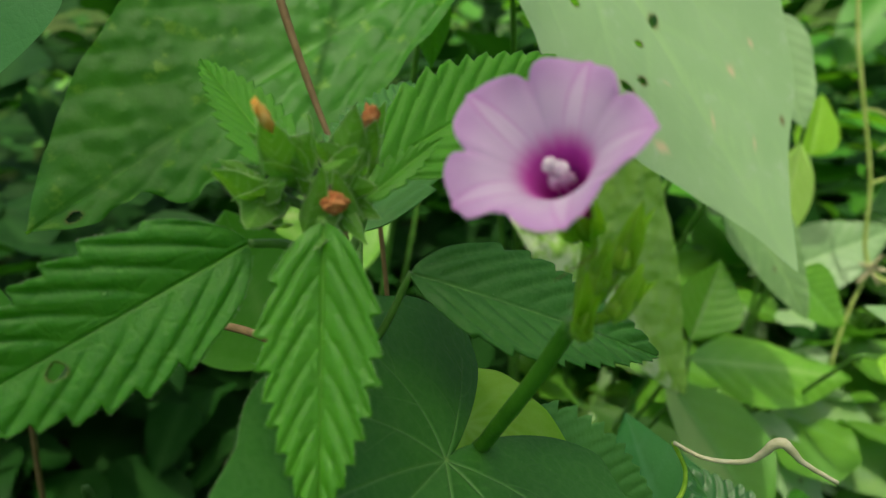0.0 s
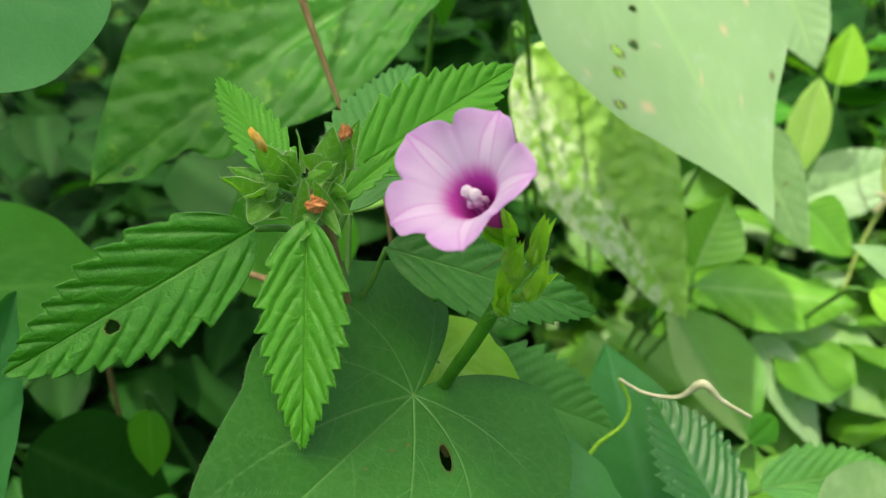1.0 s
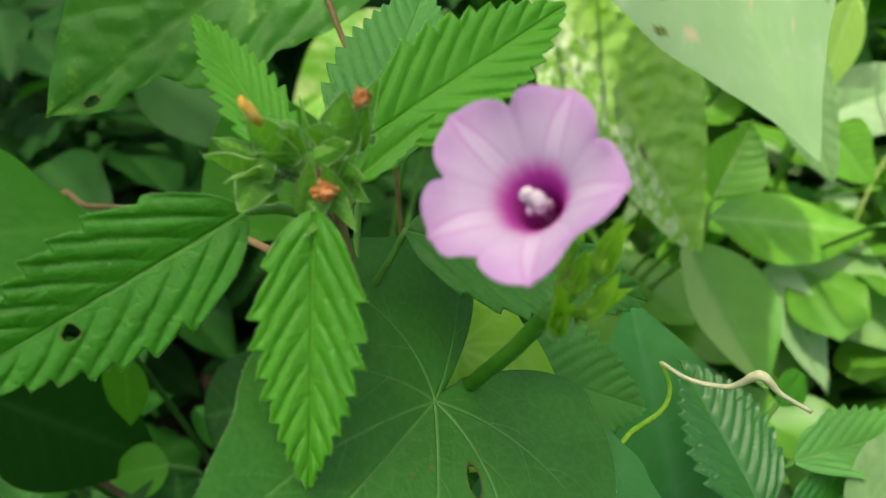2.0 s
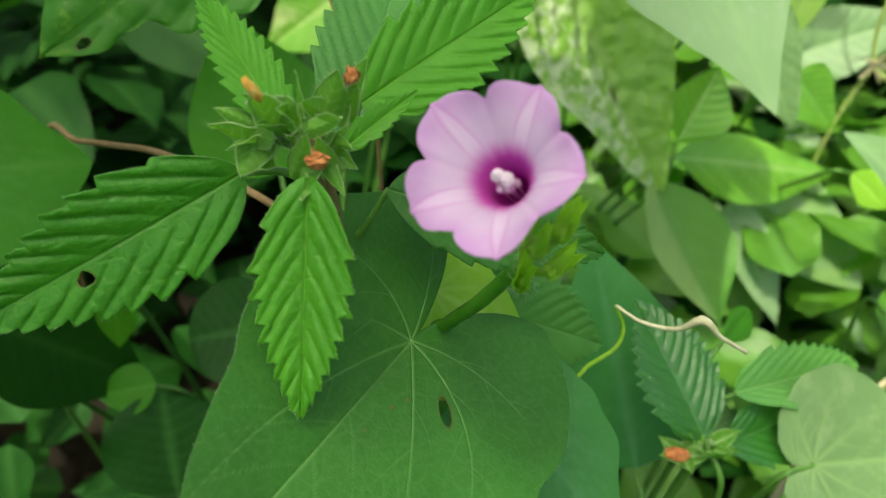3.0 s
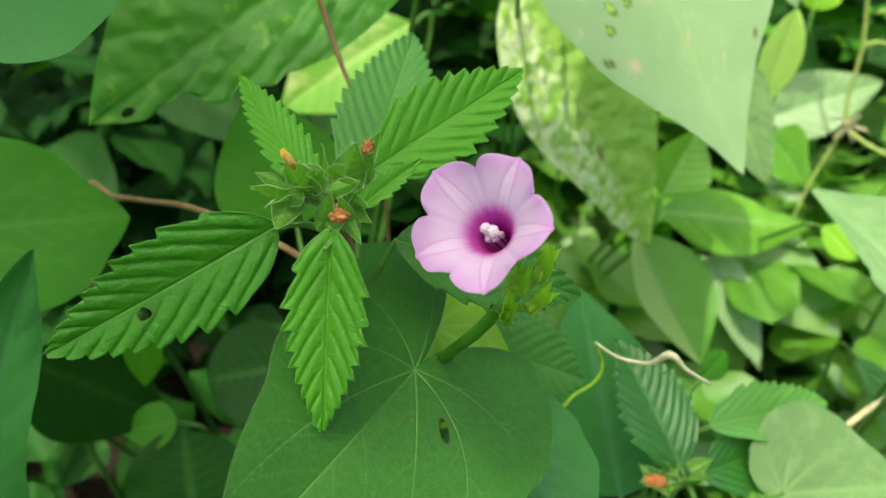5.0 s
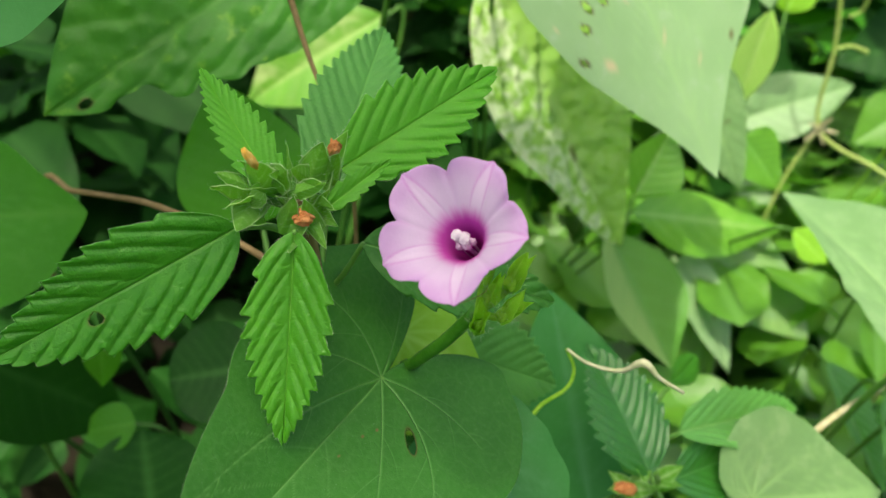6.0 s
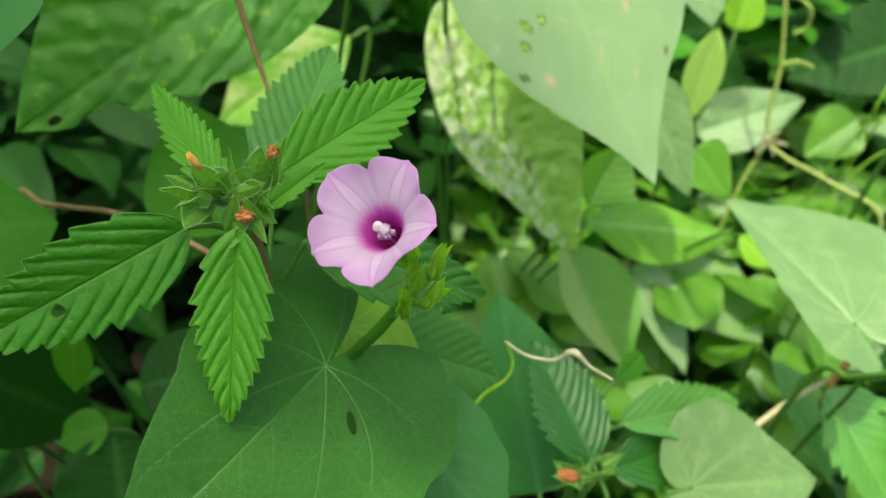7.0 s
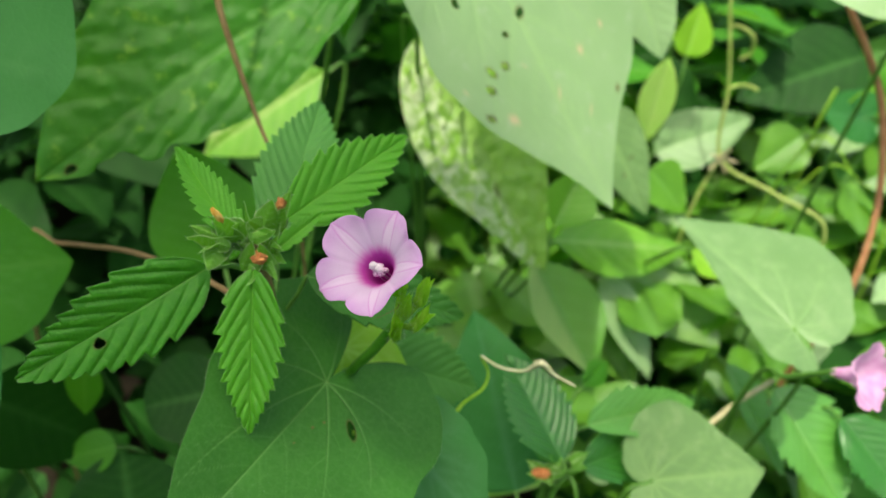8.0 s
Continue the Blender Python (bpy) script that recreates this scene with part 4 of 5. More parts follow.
        stalk(t, [base + d * 0.0006, base.lerp(node, 0.5) + Vector((0, 0, -0.0004)), node], [0.0007, 0.0007, 0.0008], BUD, "bud_stalk")
    for k, (pos, spread) in enumerate(((foot_of_flower, 0.0022), (node, 0.0020))):
        part("hairs", hairs("hairs", (0, 0, 0), (spread * 0.5, spread * 0.5, spread), 70, 0.0013, HAIR, k + 60, thick=0.000014), t, Matrix.Translation(pos), "fine pale hairs on the flower stalk")
    stalk(t, [(0.0120, 0.0825, 0.3778), (0.0142, 0.0822, 0.3796), (0.0160, 0.0826, 0.3808), (0.0164, 0.0832, 0.3813)], [0.00006, 0.00007, 0.00006], BROWN, "withered_thread", 5, "fine dark dry thread caught on the buds")
    # tendril with a dried end
    stalk(t, [(0.006, 0.116, 0.300), (0.022, 0.117, 0.302), (0.0331, 0.1180, 0.3045), (0.0378, 0.1210, 0.3083), (0.0430, 0.1230, 0.3124), (0.0442, 0.1250, 0.3169), (0.0416, 0.1260, 0.3227)],
          [0.0006, 0.0006, 0.0005, 0.00045, 0.0004], BUD, "tendril")
    stalk(t, [(0.0416, 0.1260, 0.3227), (0.0469, 0.1230, 0.3215), (0.0533, 0.1200, 0.3234), (0.0570, 0.1180, 0.3288), (0.0612, 0.1170, 0.3254), (0.0676, 0.1166, 0.3214)],
          [0.0004, 0.0004, 0.0005, 0.0010, 0.0005, 0.0004], DRY_TENDRIL, "tendril_end", label="dry straw-coloured shrivelled tendril end", knobbly=0.08)
    return t


morning_glory()


# ---------------------------------------------------------------- plants around
def simple_plant(name, label, category, root, leaves, group=""):
    """leaves: kind, foot, tip, width, material, upward hint, options."""
    t = thing(name, label, category, (*root, 0), group)
    for k, (kind, base, tip, width, mat, hint, opt) in enumerate(leaves):
        length = (Vector(tip) - Vector(base)).length
        if kind == "heart":
            me = heart_blade("heart", length, mat, opt.get("right", HEART_WIDE), opt.get("left", HEART_WIDE), opt.get("rings", 40), opt.get("sectors", 110), opt.get("fold", 0.12), opt.get("droop", 0.08),
                             opt.get("wave", 0.012), opt.get("holes", ()), opt.get("quilt", 0.004 * length), k + 1, opt.get("vein_wide", 0.0007), True, opt.get("spread", 1.0), opt.get("scars", ()))
        else:
            me = blade("blade", length, width, mat, kind, opt.get("nu", 60), opt.get("nv", 10), opt.get("teeth", 0), opt.get("tooth", 0.25), opt.get("fold", 0.12), opt.get("droop", 0.06), 0.0, opt.get("laterals", 8),
                       opt.get("pleat", 0.0008), opt.get("wave", 0.02), opt.get("slant", 0.6), opt.get("holes", ()), opt.get("seed", k + 2), opt.get("vein_wide", 0.015), opt.get("bite", 0.0), 0.0, opt.get("asym", 1.0), opt.get("nibbles", ()))
        leaf(t, me, base, tip, hint, "leaf", opt.get("label", ""), opt.get("thick", 0.0))
        root_stalk(t, base, tip, (*opt.get("root", root), 0), opt.get("stalk", STEM))
    return t


TOOTHED = dict(teeth=12, tooth=0.18, fold=0.25, pleat=0.0012, slant=0.75, laterals=10, nu=150, nv=16, vein_wide=0.010)
FACING = (0.10, -0.55, 0.80)

simple_plant("broad_leaf_plant", "broad dull green leaf with a ragged nibbled edge", "plant", (0.05, 0.42), [
    ("broad", (0.0100, 0.2450, 0.3980), (-0.0925, 0.1730, 0.3442), 0.074, BROAD, (0.05, -0.75, 0.65), dict(bite=0.06, pleat=0.0012, laterals=7, wave=0.02, nu=160, nv=24, fold=0.08, droop=0.02, slant=0.9, asym=0.62, vein_wide=0.012,
        holes=[(0.925, -0.0035, 0.0018, 0.0012)], nibbles=[(0.815, 0.55, 0.022), (0.86, 0.42, 0.03), (0.72, 0.14, 0.03), (0.63, 0.08, 0.02)])),
])
PALE_LEFT = ((0, 1.0), (5, 0.89), (14, 0.81), (28, 0.75), (40, 0.68), (56, 0.61), (82, 0.53), (115, 0.45), (148, 0.34), (168, 0.15), (180, 0.02))
PALE_RIGHT = ((0, 1.0), (4, 0.88), (9, 0.80), (20, 0.69), (30, 0.625), (46, 0.52), (58, 0.42), (85, 0.36), (120, 0.32), (150, 0.25), (168, 0.12), (180, 0.02))
PRICKS = [(0.0217, 0.0478, 0.0017, 0.0009, 0.3), (0.0255, 0.0527, 0.0012, 0.0012, 0), (0.0152, 0.0485, 0.0011, 0.0012, 0), (0.0089, 0.0396, 0.0009, 0.0009, 0), (0.0309, 0.0606, 0.0010, 0.0010, 0), (-0.0016, 0.0359, 0.0014, 0.0012, 0),
          (0.0224, 0.0223, 0.0013, 0.0009, 0), (-0.0275, 0.0789, 0.0009, 0.0009, 0)]
simple_plant("pale_vine", "pale sunlit heart-shaped vine leaf pricked with small holes", "plant", (0.09, 0.48), [
    ("heart", (0.0373, 0.2474, 0.4059), (0.0954, 0.2104, 0.3165), 0.08, PALE, (0.489, -0.6464, 0.5857), dict(droop=0.0, fold=0.04, rings=150, sectors=220, wave=0.006, right=PALE_RIGHT, left=PALE_LEFT, holes=[(x, y, a * 1.25, b * 1.3, c) for x, y, a, b, c in PRICKS], vein_wide=0.0010, scars=[(-0.0192, 0.0586, 0.0013), (0.0223, 0.0654, 0.0015), (0.0357, 0.0481, 0.0007), (-0.0013, 0.0673, 0.0009), (-0.012, 0.079, 0.0008), (0.008, 0.052, 0.0006), (-0.033, 0.055, 0.0009)])),
    ("ovate", (0.1119, 0.3100, 0.3015), (0.1403, 0.2850, 0.2585), 0.031, PALE_SOFT, FACING, dict(holes=[(0.6, 0.003, 0.0008, 0.0008), (0.5, -0.004, 0.0008, 0.0007)])),
    ("ovate", (0.1203, 0.3400, 0.3609), (0.1417, 0.3200, 0.3229), 0.036, PALE, FACING, {}),
])
simple_plant("blotched_plant", "green leaf mottled with pale blotches", "plant", (0.05, 0.36), [
    ("ovate", (0.0246, 0.3000, 0.3382), (0.0929, 0.2650, 0.2376), 0.066, BLOTCHED, (0.30, -0.62, 0.65), dict(pleat=0.0014, nu=80, wave=0.03, fold=0.3, holes=[(0.62, 0.003, 0.0028, 0.0014)])),
    ("lance", (0.0974, 0.2890, 0.2376), (0.1907, 0.3300, 0.2040), 0.034, SPRING, (0.0, -0.55, 0.85), dict(fold=-0.35, pleat=0.0008, wave=0.03)),
    ("lance", (0.0951, 0.2850, 0.2482), (0.1088, 0.3000, 0.2755), 0.028, SPRING, (0.2, -0.8, 0.4), dict(fold=0.35)),
    ("lance", (0.0856, 0.2750, 0.2366), (0.1150, 0.2250, 0.2080), 0.042, HALF_LIT, (0.45, -0.55, 0.6), dict(fold=0.30, pleat=0.0004, laterals=6)),
    ("ovate", (0.1350, 0.3100, 0.1968), (0.1594, 0.2650, 0.1644), 0.027, PALE, (0.35, -0.6, 0.7), dict(holes=[(0.4, 0.004, 0.001, 0.001), (0.55, -0.003, 0.001, 0.0008)])),
])
simple_plant("bright_plant", "sunlit lime green leaves on slender stalks", "plant", (0.18, 0.45), [
    ("lance", (0.1603, 0.3700, 0.3004), (0.1551, 0.3600, 0.2494), 0.019, LIME_PALE, (-0.1, -0.5, 0.85), dict(fold=0.3)),
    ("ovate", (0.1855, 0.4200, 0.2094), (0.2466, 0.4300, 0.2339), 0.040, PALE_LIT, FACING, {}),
    ("ovate", (0.1684, 0.3600, 0.1640), (0.2131, 0.3100, 0.1384), 0.046, BLOTCHED, FACING, {}),
    ("lance", (0.1602, 0.2700, 0.2498), (0.1754, 0.2600, 0.2410), 0.016, LIME, FACING, {}),
    ("ovate", (0.1886, 0.4200, 0.2771), (0.1938, 0.4300, 0.3065), 0.024, LIME, (0.1, -0.7, 0.6), dict(fold=0.2)),
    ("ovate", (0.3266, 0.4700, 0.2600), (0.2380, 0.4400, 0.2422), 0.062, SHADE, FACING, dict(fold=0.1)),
    ("ovate", (0.2771, 0.4200, 0.2270), (0.2487, 0.4100, 0.2063), 0.034, COPSE, FACING, {}),
    ("ovate", (0.1551, 0.3400, 0.2485), (0.1779, 0.3300, 0.2285), 0.030, COPSE, FACING, {}),
    ("ovate", (0.1532, 0.3300, 0.1889), (0.2043, 0.2900, 0.1671), 0.050, SOFT_PALE, (0.2, -0.5, 0.8), dict(pleat=0.0006)),
])
simple_plant("yellow_leaf_plant", "yellow-green folded leaf among darker foliage", "plant", (-0.06, 0.32), [
    ("lance", (-0.0223, 0.4000, 0.2658), (-0.0919, 0.3700, 0.2255), 0.052, YELLOW_HALF_LIT, (0.15, -0.6, 0.8), dict(fold=0.2)),
    ("lance", (-0.0039, 0.2500, 0.3892), (-0.0031, 0.2350, 0.3654), 0.0117, FRESH, FACING, {}),
    ("ovate", (-0.0440, 0.1950, 0.2950), (-0.0590, 0.2150, 0.3320), 0.042, GRASSY, FACING, dict(pleat=0.0003)),
])
simple_plant("side_vine", "smooth green heart-shaped vine leaf", "plant", (-0.16, 0.24), [
    ("heart", (-0.1180, 0.1430, 0.3300), (-0.0854, 0.1715, 0.3158), 0.06, FRESH, (0.1, -0.55, 0.8), dict(fold=0.1, right=HEART_ROUND, left=HEART_ROUND)),
    ("ovate", (-0.1139, 0.0900, 0.2624), (-0.0850, 0.1150, 0.3480), 0.030, BLUISH, FACING, dict(wave=0.07, fold=0.2)),
])
simple_plant("corner_vine", "smooth light green vine leaf held high", "plant", (-0.22, 0.16), [
    ("heart", (-0.1000, 0.1400, 0.4060), (-0.1060, 0.1620, 0.4580), 0.05, SOFT_BLUE, (0.1, -0.7, 0.6), dict(fold=0.05, droop=0.0)),
])
RIGHT_UP = ((0, 1.0), (10, 0.90), (26, 0.81), (53, 0.76), (76, 0.60), (98, 0.42), (130, 0.30), (160, 0.20), (180, 0.03))
RIGHT_LOW = ((0, 1.0), (8, 0.72), (23, 0.44), (50, 0.33), (100, 0.30), (142, 0.36), (165, 0.28), (180, 0.03))
ROUND_LOBE = ((0, 1.0), (8, 0.84), (18, 0.73), (32, 0.65), (52, 0.58), (80, 0.48), (110, 0.33), (150, 0.24), (180, 0.10))
simple_plant("heart_vine", "pale green heart-shaped vine leaves in patchy sun", "plant", (0.22, 0.30), [
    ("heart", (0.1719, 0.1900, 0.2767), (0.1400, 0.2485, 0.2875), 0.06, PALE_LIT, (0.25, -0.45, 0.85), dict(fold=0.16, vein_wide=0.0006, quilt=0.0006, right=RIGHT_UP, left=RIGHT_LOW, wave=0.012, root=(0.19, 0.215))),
    ("heart", (0.1092, 0.1350, 0.2540), (0.1614, 0.1500, 0.2417), 0.05, PALE_SOFT, (0.0, -0.5, 0.85), dict(fold=0.10, quilt=0.0004, right=ROUND_LOBE, left=ROUND_LOBE, wave=0.008, root=(0.112, 0.15))),
    ("heart", (0.2102, 0.2700, 0.3991), (0.1724, 0.2500, 0.3855), 0.05, PALE, FACING, dict(holes=[(0.006, 0.022, 0.0012, 0.0008, 0.3), (-0.006, 0.026, 0.001, 0.001, 0.0)])),
    ("heart", (0.3120, 0.4200, 0.2420), (0.2830, 0.4150, 0.2480), 0.05, BLUISH, (0.0, -0.8, 0.6), dict(right=HEART_ROUND, left=HEART_ROUND)),
])
simple_plant("low_mallow", "low serrated mallow with shiny pleated leaves", "plant", (0.075, 0.14), [
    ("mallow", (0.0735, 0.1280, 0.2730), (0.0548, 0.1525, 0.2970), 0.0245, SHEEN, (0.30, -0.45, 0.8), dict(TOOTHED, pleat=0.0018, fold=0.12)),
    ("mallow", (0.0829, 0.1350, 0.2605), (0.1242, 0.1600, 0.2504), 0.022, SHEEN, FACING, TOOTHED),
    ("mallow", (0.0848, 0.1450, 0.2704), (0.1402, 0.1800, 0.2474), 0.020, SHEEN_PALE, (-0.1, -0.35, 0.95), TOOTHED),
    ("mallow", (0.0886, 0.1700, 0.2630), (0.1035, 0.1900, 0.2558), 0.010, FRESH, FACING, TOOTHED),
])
simple_plant("sunlit_mallow", "pleated serrated leaves toned pale for sun and sheen", "plant", (0.20, 0.22), [
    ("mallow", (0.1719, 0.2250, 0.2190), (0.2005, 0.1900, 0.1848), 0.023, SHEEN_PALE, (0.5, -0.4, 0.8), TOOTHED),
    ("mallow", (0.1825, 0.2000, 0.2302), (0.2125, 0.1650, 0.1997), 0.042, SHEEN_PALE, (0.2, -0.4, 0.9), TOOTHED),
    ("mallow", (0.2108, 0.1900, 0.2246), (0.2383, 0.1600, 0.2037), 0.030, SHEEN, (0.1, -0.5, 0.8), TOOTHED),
])
simple_plant("shade_vine", "dull blue-green smooth leaves in the shade", "plant", (0.045, 0.19), [
    ("ovate", (0.0623, 0.1350, 0.2464), (0.0461, 0.1750, 0.2947), 0.044, BLUISH, FACING, dict(pleat=0.0002)),
    ("heart", (0.0214, 0.1080, 0.3045), (0.0435, 0.0900, 0.2941), 0.03, BLUISH, (0.1, -0.4, 0.9), dict(right=HEART_ROUND, left=HEART_ROUND)),
])
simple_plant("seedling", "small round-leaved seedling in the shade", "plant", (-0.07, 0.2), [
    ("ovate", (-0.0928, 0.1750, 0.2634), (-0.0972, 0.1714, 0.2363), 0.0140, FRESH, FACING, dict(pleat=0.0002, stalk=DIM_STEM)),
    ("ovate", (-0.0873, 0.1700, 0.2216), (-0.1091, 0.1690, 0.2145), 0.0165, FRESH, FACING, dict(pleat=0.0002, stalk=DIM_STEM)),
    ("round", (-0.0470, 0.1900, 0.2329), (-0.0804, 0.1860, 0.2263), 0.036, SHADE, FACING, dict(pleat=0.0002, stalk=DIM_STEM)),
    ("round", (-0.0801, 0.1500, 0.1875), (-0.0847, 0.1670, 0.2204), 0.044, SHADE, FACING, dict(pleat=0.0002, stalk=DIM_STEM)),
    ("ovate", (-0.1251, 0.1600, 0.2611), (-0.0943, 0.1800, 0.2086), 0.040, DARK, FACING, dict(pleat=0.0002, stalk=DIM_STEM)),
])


# ---------------------------------------------------------------- stems and other things
def stem_thing(name, label, category, points, radii, mat, sides=10, knobbly=0.03, group=""):
    foot = (points[0][0], points[0][1], 0)
    t = thing(name, label, category, foot, group)
    stalk(t, points, radii, mat, "stem", sides, knobbly=knobbly)
    return t


stem_thing("dry_vine_stem", "thin brown dry vine stem rising past the leaves", "stem", [(-0.005, 0.165, -0.004), (-0.008, 0.163, 0.20), (-0.0130, 0.1640, 0.3480), (-0.0208, 0.1711, 0.3590), (-0.0277, 0.1800, 0.3721), (-0.0361, 0.1900, 0.3965), (-0.0375, 0.2000, 0.4120), (-0.034, 0.225, 0.455)],
           [0.0005, 0.0005, 0.0006, 0.0011, 0.0011], BROWN)
stem_thing("creeping_stem", "thin brown creeping stem behind the mallow leaf", "stem", [(-0.150, 0.25, -0.004), (-0.14, 0.235, 0.20), (-0.118, 0.21, 0.290), (-0.0986, 0.1900, 0.3059), (-0.0823, 0.1780, 0.3149), (-0.0591, 0.1550, 0.3316), (-0.0295, 0.1300, 0.3414), (-0.006, 0.123, 0.325), (0.004, 0.124, 0.300)],
           [0.0010, 0.0009, 0.0008, 0.0008, 0.0007], BROWN)
stem_thing("russet_vine_stem", "smooth russet vine stem curving upward", "stem", [(0.21, 0.26, -0.004), (0.215, 0.245, 0.18), (0.2236, 0.2400, 0.2445), (0.2327, 0.2600, 0.2849), (0.2290, 0.2800, 0.3222), (0.2168, 0.2900, 0.3462), (0.2053, 0.3000, 0.3641), (0.19, 0.32, 0.40)],
           [0.0016, 0.0016, 0.0016, 0.0014], RUSSET)
stem_thing("dry_twig", "short dry tan twig among the leaves", "twig", [(0.125, 0.165, -0.004), (0.13, 0.168, 0.20), (0.1504, 0.1800, 0.2338), (0.1801, 0.2000, 0.2362)], [0.0014, 0.0014, 0.0012, 0.0010], STRAW)


def climbing_vine():
    t = thing("climbing_vine", "slender green climbing vine with small curled tendrils", "plant", (0.25, 0.36, 0))
    stalk(t, [(0.25, 0.36, -0.004), (0.262, 0.345, 0.15), (0.2666, 0.3400, 0.2112), (0.24, 0.36, 0.222), (0.2103, 0.3800, 0.2325), (0.2060, 0.3900, 0.2755), (0.1968, 0.4000, 0.3211), (0.1940, 0.4100, 0.3482), (0.19, 0.43, 0.42)], [0.0014, 0.0012, 0.0011, 0.0010], VINE, "stem")
    stalk(t, [(0.2103, 0.3800, 0.2325), (0.203, 0.376, 0.213), (0.1972, 0.3700, 0.1932), (0.19, 0.36, 0.15)], [0.0010, 0.0009, 0.0008], VINE, "side_stem")
    stalk(t, [(0.1990, 0.3970, 0.3080), (0.2078, 0.3990, 0.3060), (0.2160, 0.3990, 0.3000), (0.2172, 0.4000, 0.2904), (0.2120, 0.4000, 0.2860)], [0.0008, 0.0010, 0.0013, 0.0010, 0.0006], VINE, "tendril", label="dry curled tendril")
    stalk(t, [(0.2055, 0.3905, 0.2720), (0.2150, 0.3930, 0.2740), (0.2265, 0.3960, 0.2700)], [0.0008, 0.0010, 0.0014], VINE, "tendril", label="dry curled tendril")
    for k in range(5):
        a = k * 1.3
        stalk(t, [(0.2103, 0.3800, 0.2325), (0.2103 + 0.004 * math.cos(a), 0.378, 0.2325 + 0.004 * math.sin(a)), (0.2103 + 0.009 * math.cos(a), 0.376, 0.2325 + 0.009 * math.sin(a))], [0.0012, 0.0012, 0.0005], STRAW, "tendril")
    return t


climbing_vine()


def second_flower():
    t = thing("pink_flower_vine", "half-seen pink funnel flower on a thin stalk", "plant", (0.16, 0.20, 0))
    c = Vector((0.1572, 0.1230, 0.3212))
    nrm = Vector((0.50, -0.60, 0.50)).normalized()
    m = flower_pose(c, nrm, c + Vector((0, -0.01, 0.002)))
    part("flower", corolla("flower", 0.0112, 0.013, 80, PINK), t, m, "pink funnel flower seen from its side")
    foot = c - nrm * 0.0135
    sep = blade("sepal", 0.006, 0.003, BUD, "sepal", 10, 3, 0, 0, 0.3, -0.1, 0.3, 1, 0.0, 0.02)
    for k in range(5):
        a = 2 * math.pi * k / 5
        leaf(t, sep, m @ Vector((math.cos(a) * 0.0006, math.sin(a) * 0.0006, -0.0132)), m @ Vector((math.cos(a) * 0.0022, math.sin(a) * 0.0022, -0.0085)), m.to_3x3() @ Vector((-math.cos(a), -math.sin(a), 0)), "sepal")
    stalk(t, [(0.16, 0.20, -0.004), (0.155, 0.185, 0.18), (0.1480, 0.1640, 0.275), (0.1475, 0.146, 0.296), foot, foot + nrm * 0.002], [0.0013, 0.0012, 0.001, 0.0009, 0.0009], STEM, "stem")
    return t


second_flower()


def low_capsule():
    t = thing("seeding_mallow", "rusty seed capsule among small green calyx lobes", "plant", (0.07, 0.15, 0))
    p = Vector((0.0657, 0.1235, 0.2722))
    stalk(t, [(0.07, 0.15, -0.004), (0.073, 0.142, 0.15), (0.074, 0.132, 0.25), (0.0745, 0.1285, 0.268)], [0.0016, 0.0015, 0.0012, 0.001], STEM, "stem")
    sep = blade("sepal", 0.008, 0.005, HUSK, "sepal", 12, 4, 0, 0, 0.3, -0.1, 0.3, 3, 0.0002, 0.03, edge=0.8)
    part("seed_capsule", lump("seed_capsule", 0.0022, SEED, 9, 0.3, 3, (1.5, 0.8, 0.8)), t, Matrix.Translation(p), "rusty red seed capsule")
    for k in range(11):
        a = k * 2.4
        f0 = Vector((0.0745 + 0.002 * math.cos(a), 0.1275 + 0.002 * math.sin(a), 0.268 + 0.0004 * k)) if k > 4 else p + Vector((0.002, 0.001, -0.002))
        e0 = f0 + Vector((math.cos(a) * 0.0055, math.sin(a) * 0.0045 - 0.001, 0.005 if k > 4 else 0.002))
        leaf(t, sep, f0, e0, (-math.cos(a), -math.sin(a), 0.4), "sepal")
    stalk(t, [p + Vector((0.002, 0.001, -0.002)), p + Vector((0.005, 0.002, -0.006)), (0.0742, 0.131, 0.255)], [0.0007, 0.0007, 0.0008], STEM, "capsule_stalk")
    return t


low_capsule()

for k, (foot, top, bend) in enumerate([((0.23, 0.40), (0.275, 0.345, 0.245), 0.02), ((0.30, 0.42), (0.255, 0.372, 0.262), -0.02), ((0.26, 0.44), (0.33, 0.40, 0.25), 0.03), ((0.22, 0.38), (0.30, 0.365, 0.225), 0.02), ((0.31, 0.36), (0.285, 0.42, 0.30), 0.01)]):
    t = thing("grass_stem", "thin arching green grass stem", "grass", (*foot, 0), "grass stems")
    stalk(t, [(*foot, -0.004), (foot[0] + bend, foot[1], top[2] * 0.6), ((foot[0] * 0.4 + top[0] * 0.6), (foot[1] + top[1]) / 2, top[2] * 1.03), top], [0.0010, 0.0009, 0.0007, 0.0003], BUD, "blade", 6)


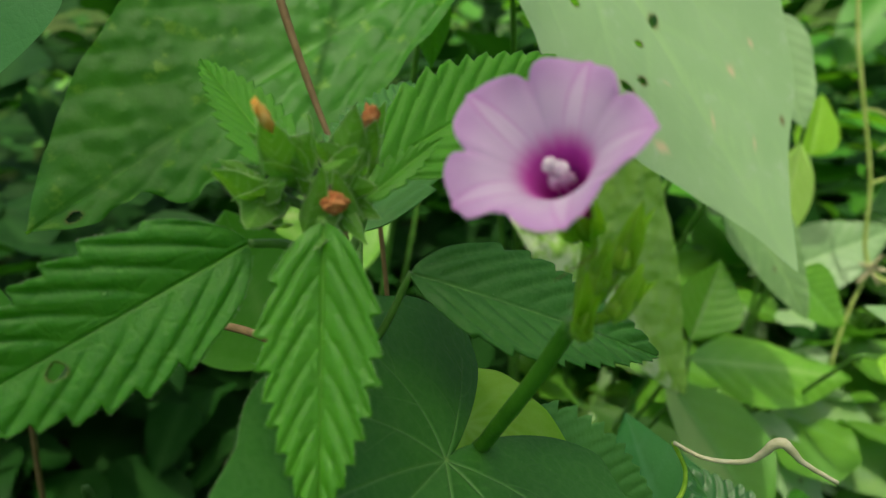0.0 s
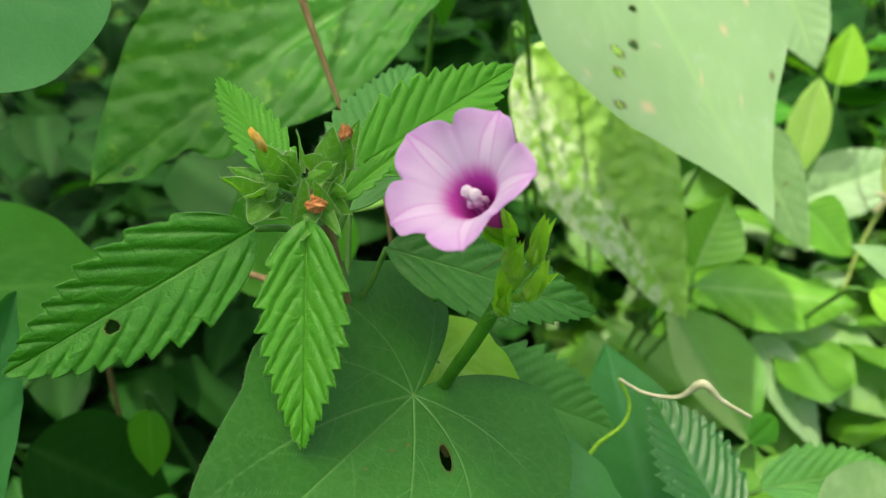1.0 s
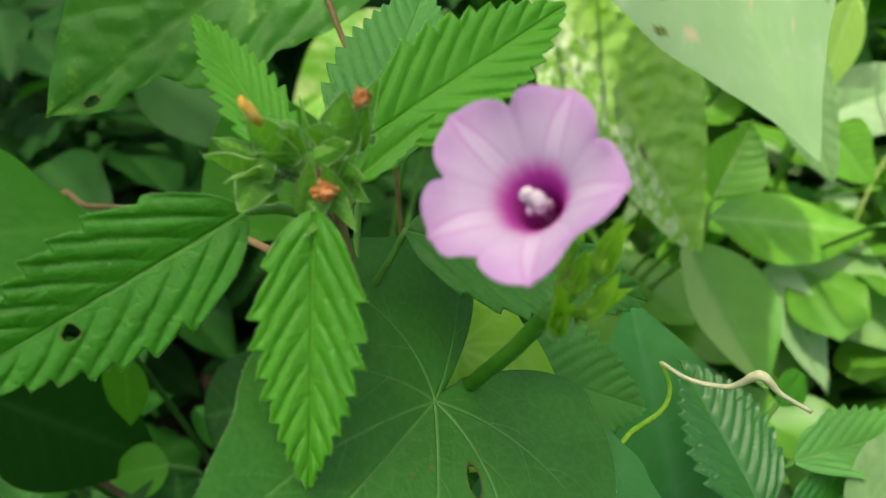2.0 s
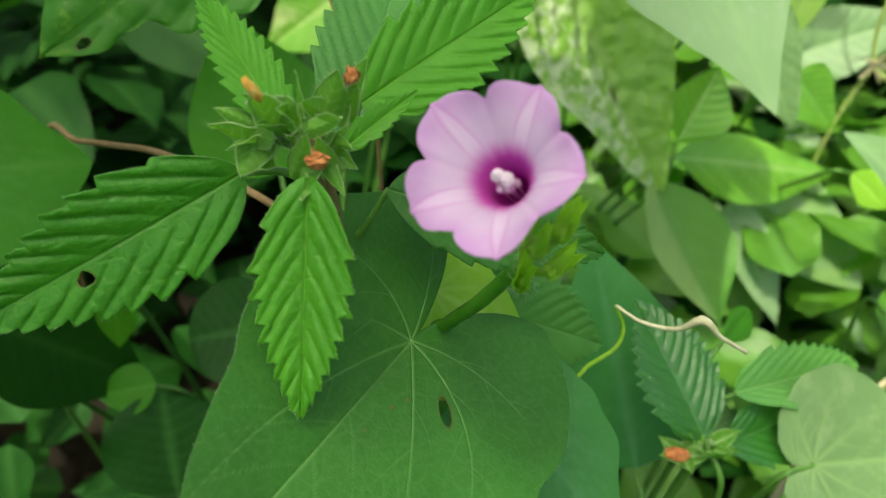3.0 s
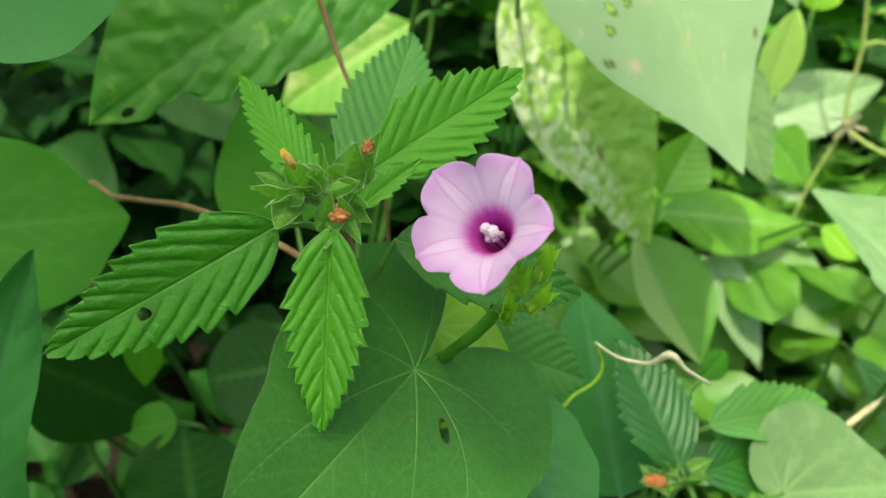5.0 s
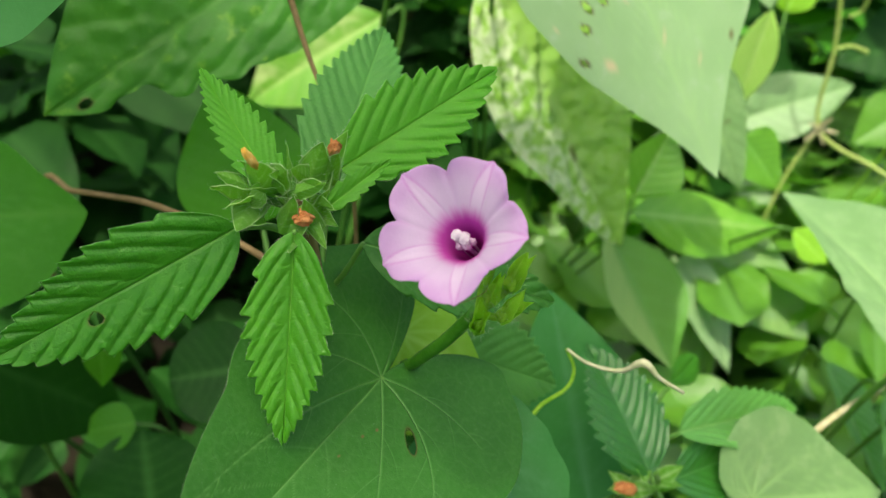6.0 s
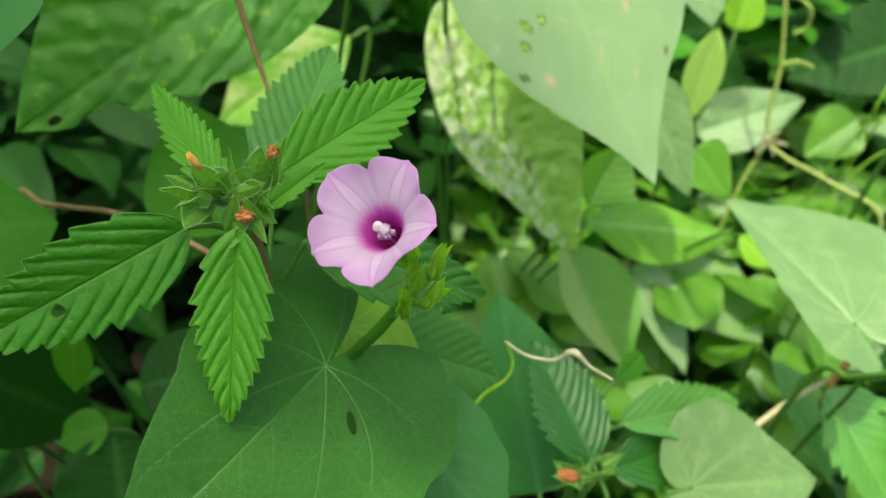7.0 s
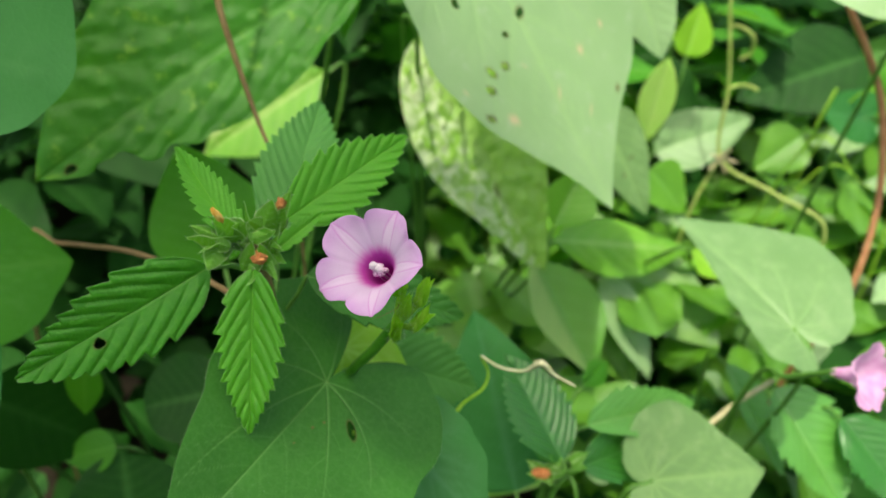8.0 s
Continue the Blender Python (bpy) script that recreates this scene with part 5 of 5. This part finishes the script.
# ---------------------------------------------------------------- undergrowth
def undergrowth(name, label, mat, count, seed, where, size, profile, fine=True):
    rng = random.Random(seed)
    base_me = blade("u", 1.0, 0.62, mat, profile, 10 if fine else 5, 3 if fine else 1, 0, 0, 0.15, 0.15, 0, 5, 0.01, 0.05)
    base_v = np.array([v.co for v in base_me.vertices])
    base_f = np.array([p.vertices for p in base_me.polygons])
    vein = np.zeros(len(base_v))
    base_me.attributes["vein"].data.foreach_get("value", vein)
    verts, faces, veins = [], [], []
    for _ in range(count):
        p = where(rng)
        if p is None:
            continue
        s = size * rng.uniform(0.6, 1.3)
        m = pose(*p, rng.uniform(-40, 25), rng.uniform(-30, 30), rng.uniform(0, 360)) @ Matrix.Diagonal((s, s, s, 1))
        mm = np.array(m)
        faces.append(base_f + sum(len(v) for v in verts[-1:]) * 0 + len(base_v) * len(verts))
        verts.append(base_v @ mm[:3, :3].T + mm[:3, 3])
        veins.append(vein)
    v = np.concatenate(verts)
    return tagged(new(name, mesh_of(name, v, np.concatenate(faces), mat, {"vein": np.concatenate(veins), "rim": np.zeros(len(v))})), label, "foliage", kind="stuff")


def low(rng):
    x, y = rng.uniform(-0.35, 0.55), rng.uniform(0.10, 0.75)
    return x, y, rng.uniform(0.02, 0.15) + 0.10 * max(0, y - 0.3)


def low_right(rng):
    x, y = rng.uniform(0.06, 0.5), rng.uniform(0.20, 0.60)
    return x, y, rng.uniform(0.08, 0.19)


def around(rng):
    """Low plants on all sides, thinning out with distance."""
    a, r = rng.uniform(0, 2 * math.pi), 0.30 + 4.2 * rng.random() ** 1.7
    x, y = r * math.cos(a), 0.3 + r * math.sin(a)
    if -0.42 < x < 0.62 and 0.02 < y < 0.8:
        return None
    patch = noise.noise(Vector((x * 2.1, y * 2.1, 4.0)))
    if rng.random() < (r - 1.2) * 0.25 - patch * 0.7:
        return None
    return x, y, rng.uniform(0.01, 0.09 + 0.12 * max(0, patch + 0.4))


def unseen_near(rng):
    """Unseen low plants on the near side, added to shade the lower left."""
    x, y = rng.uniform(-0.42, 0.30), rng.uniform(-0.45, 0.03)
    return x, y, rng.uniform(0.03, 0.29 if x < 0.02 else 0.22)


def edge_of_thicket(x, y):
    """Below 1 inside the thicket, with an uneven outline."""
    return math.hypot((x - 0.05) / 0.95, (y - 0.75) / 0.72) + 0.45 * noise.noise(Vector((x * 2.6, y * 2.6, 1.0))) + 0.2 * noise.noise(Vector((x * 7, y * 7, 2.0)))


def back(rng, near, left, lift):
    x, y = rng.uniform(-1.25, 1.4), near + 1.25 * rng.random() ** 1.3
    split = 0.035 + 0.9 * max(0, y - 0.75) * noise.noise(Vector((x * 3, y * 3, 7.0))) + 0.7 * max(0, y - 0.85) * rng.uniform(-1, 1)
    far = edge_of_thicket(x, y)
    if (x < split) != left or far > 1.0:
        return None
    z = rng.uniform(0.03, (lift + 0.22 * min(y, 1.1)) * min(1.0, 0.25 + 1.6 * (1.0 - far)))
    if -0.13 < x < 0.03 and y < 0.46 and z > 0.14:
        return None
    return x, y, z


def back_left(rng):
    return back(rng, 0.34, True, 0.22)


def back_right(rng):
    return back(rng, 0.47, False, 0.19)


# Shade and sun are set by leaf colour: DARK left and deep, brighter right.
undergrowth("undergrowth", "dense green leaves low down, darkened for their shade", DARK, 1100, 3, low, 0.045, "ovate")
undergrowth("undergrowth_bright", "bright green leaves in the sun low down", COPSE, 560, 4, low_right, 0.048, "ovate")
undergrowth("undergrowth_pale", "pale sunlit leaves among the undergrowth", PALE, 100, 8, low_right, 0.040, "lance")
undergrowth("thicket_dark", "foliage deep in the thicket behind, darkened for its shade", DARK, 6000, 6, back_left, 0.06, "ovate")
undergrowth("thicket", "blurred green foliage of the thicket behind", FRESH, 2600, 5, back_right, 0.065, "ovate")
undergrowth("thicket_shade", "leaves darkened for shade between the bright ones behind", DARK, 3600, 9, back_right, 0.06, "ovate")
undergrowth("thicket_pale", "pale leaves in the thicket behind, toned as sunlit", PALE_LIT, 110, 7, back_right, 0.055, "ovate")
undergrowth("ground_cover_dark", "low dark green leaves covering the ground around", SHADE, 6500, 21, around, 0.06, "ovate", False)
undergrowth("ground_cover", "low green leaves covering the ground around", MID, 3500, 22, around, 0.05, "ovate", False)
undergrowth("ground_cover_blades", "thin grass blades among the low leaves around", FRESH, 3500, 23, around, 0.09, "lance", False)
# Out of view; these two block sunlight from the low plants.
undergrowth("near_thicket", "unseen dark leaves added on the near side to shade the low plants", DARK, 620, 31, unseen_near, 0.05, "ovate", False)
undergrowth("near_thicket_green", "unseen green leaves added on the near side of the thicket", GRASSY, 90, 32, unseen_near, 0.045, "ovate", False)


# ---------------------------------------------------------------- unseen young tree, added so its branch shades the plants
def added_shade_tree():
    rng = random.Random(17)
    t = thing("added_shade_tree", "unseen added tree whose leafy branch keeps sun off the low plants", "tree", (-1.10, -0.75, 0))
    centre = Vector((-0.042, 0.090, 0.365)) + SUN_WAY * 2.2
    top = centre + Vector((0.12, 0.10, 0.02))
    stalk(t, [(-1.10, -0.75, -0.004), (-1.11, -0.76, 0.9), (-0.92, -0.62, 1.9), centre, top], [0.018, 0.016, 0.012, 0.006, 0.002], BROWN, "trunk", 10, knobbly=0.04)
    me = blade("shrub_leaf", 0.055, 0.030, MID, "ovate", 12, 4, 0, 0, 0.15, 0.12, 0, 6, 0.0006, 0.04)
    # Kept clear of leaves so that a sun patch falls on the front leaf.
    gap = Vector((-0.0143, 0.0840, 0.3625))
    side = SUN_WAY.orthogonal().normalized()
    other = SUN_WAY.cross(side)
    for k in range(125):
        a, r = rng.uniform(0, 2 * math.pi), 0.140 * math.sqrt(rng.random())
        p = centre + side * math.cos(a) * r + other * math.sin(a) * r + SUN_WAY * rng.uniform(-0.06, 0.06)
        way = Vector((rng.gauss(0, 1), rng.gauss(0, 1), rng.gauss(-0.3, 0.4))).normalized()
        if min((q - gap - SUN_WAY * (q - gap).dot(SUN_WAY)).length for q in (p, p + way * 0.014, p + way * 0.028, p + way * 0.042, p + way * 0.055)) < 0.011:
            continue
        leaf(t, me, p, p + way * 0.055, SUN_WAY + Vector((rng.gauss(0, 0.3), rng.gauss(0, 0.3), rng.gauss(0, 0.3))))
        if k % 3 == 0:
            stalk(t, [p, p.lerp(centre, 0.5) + Vector((0, 0, -0.01)), centre.lerp(top, rng.random() * 0.4)], [0.0008, 0.001, 0.0014], STEM, "twig", 5)
    return t


added_shade_tree()
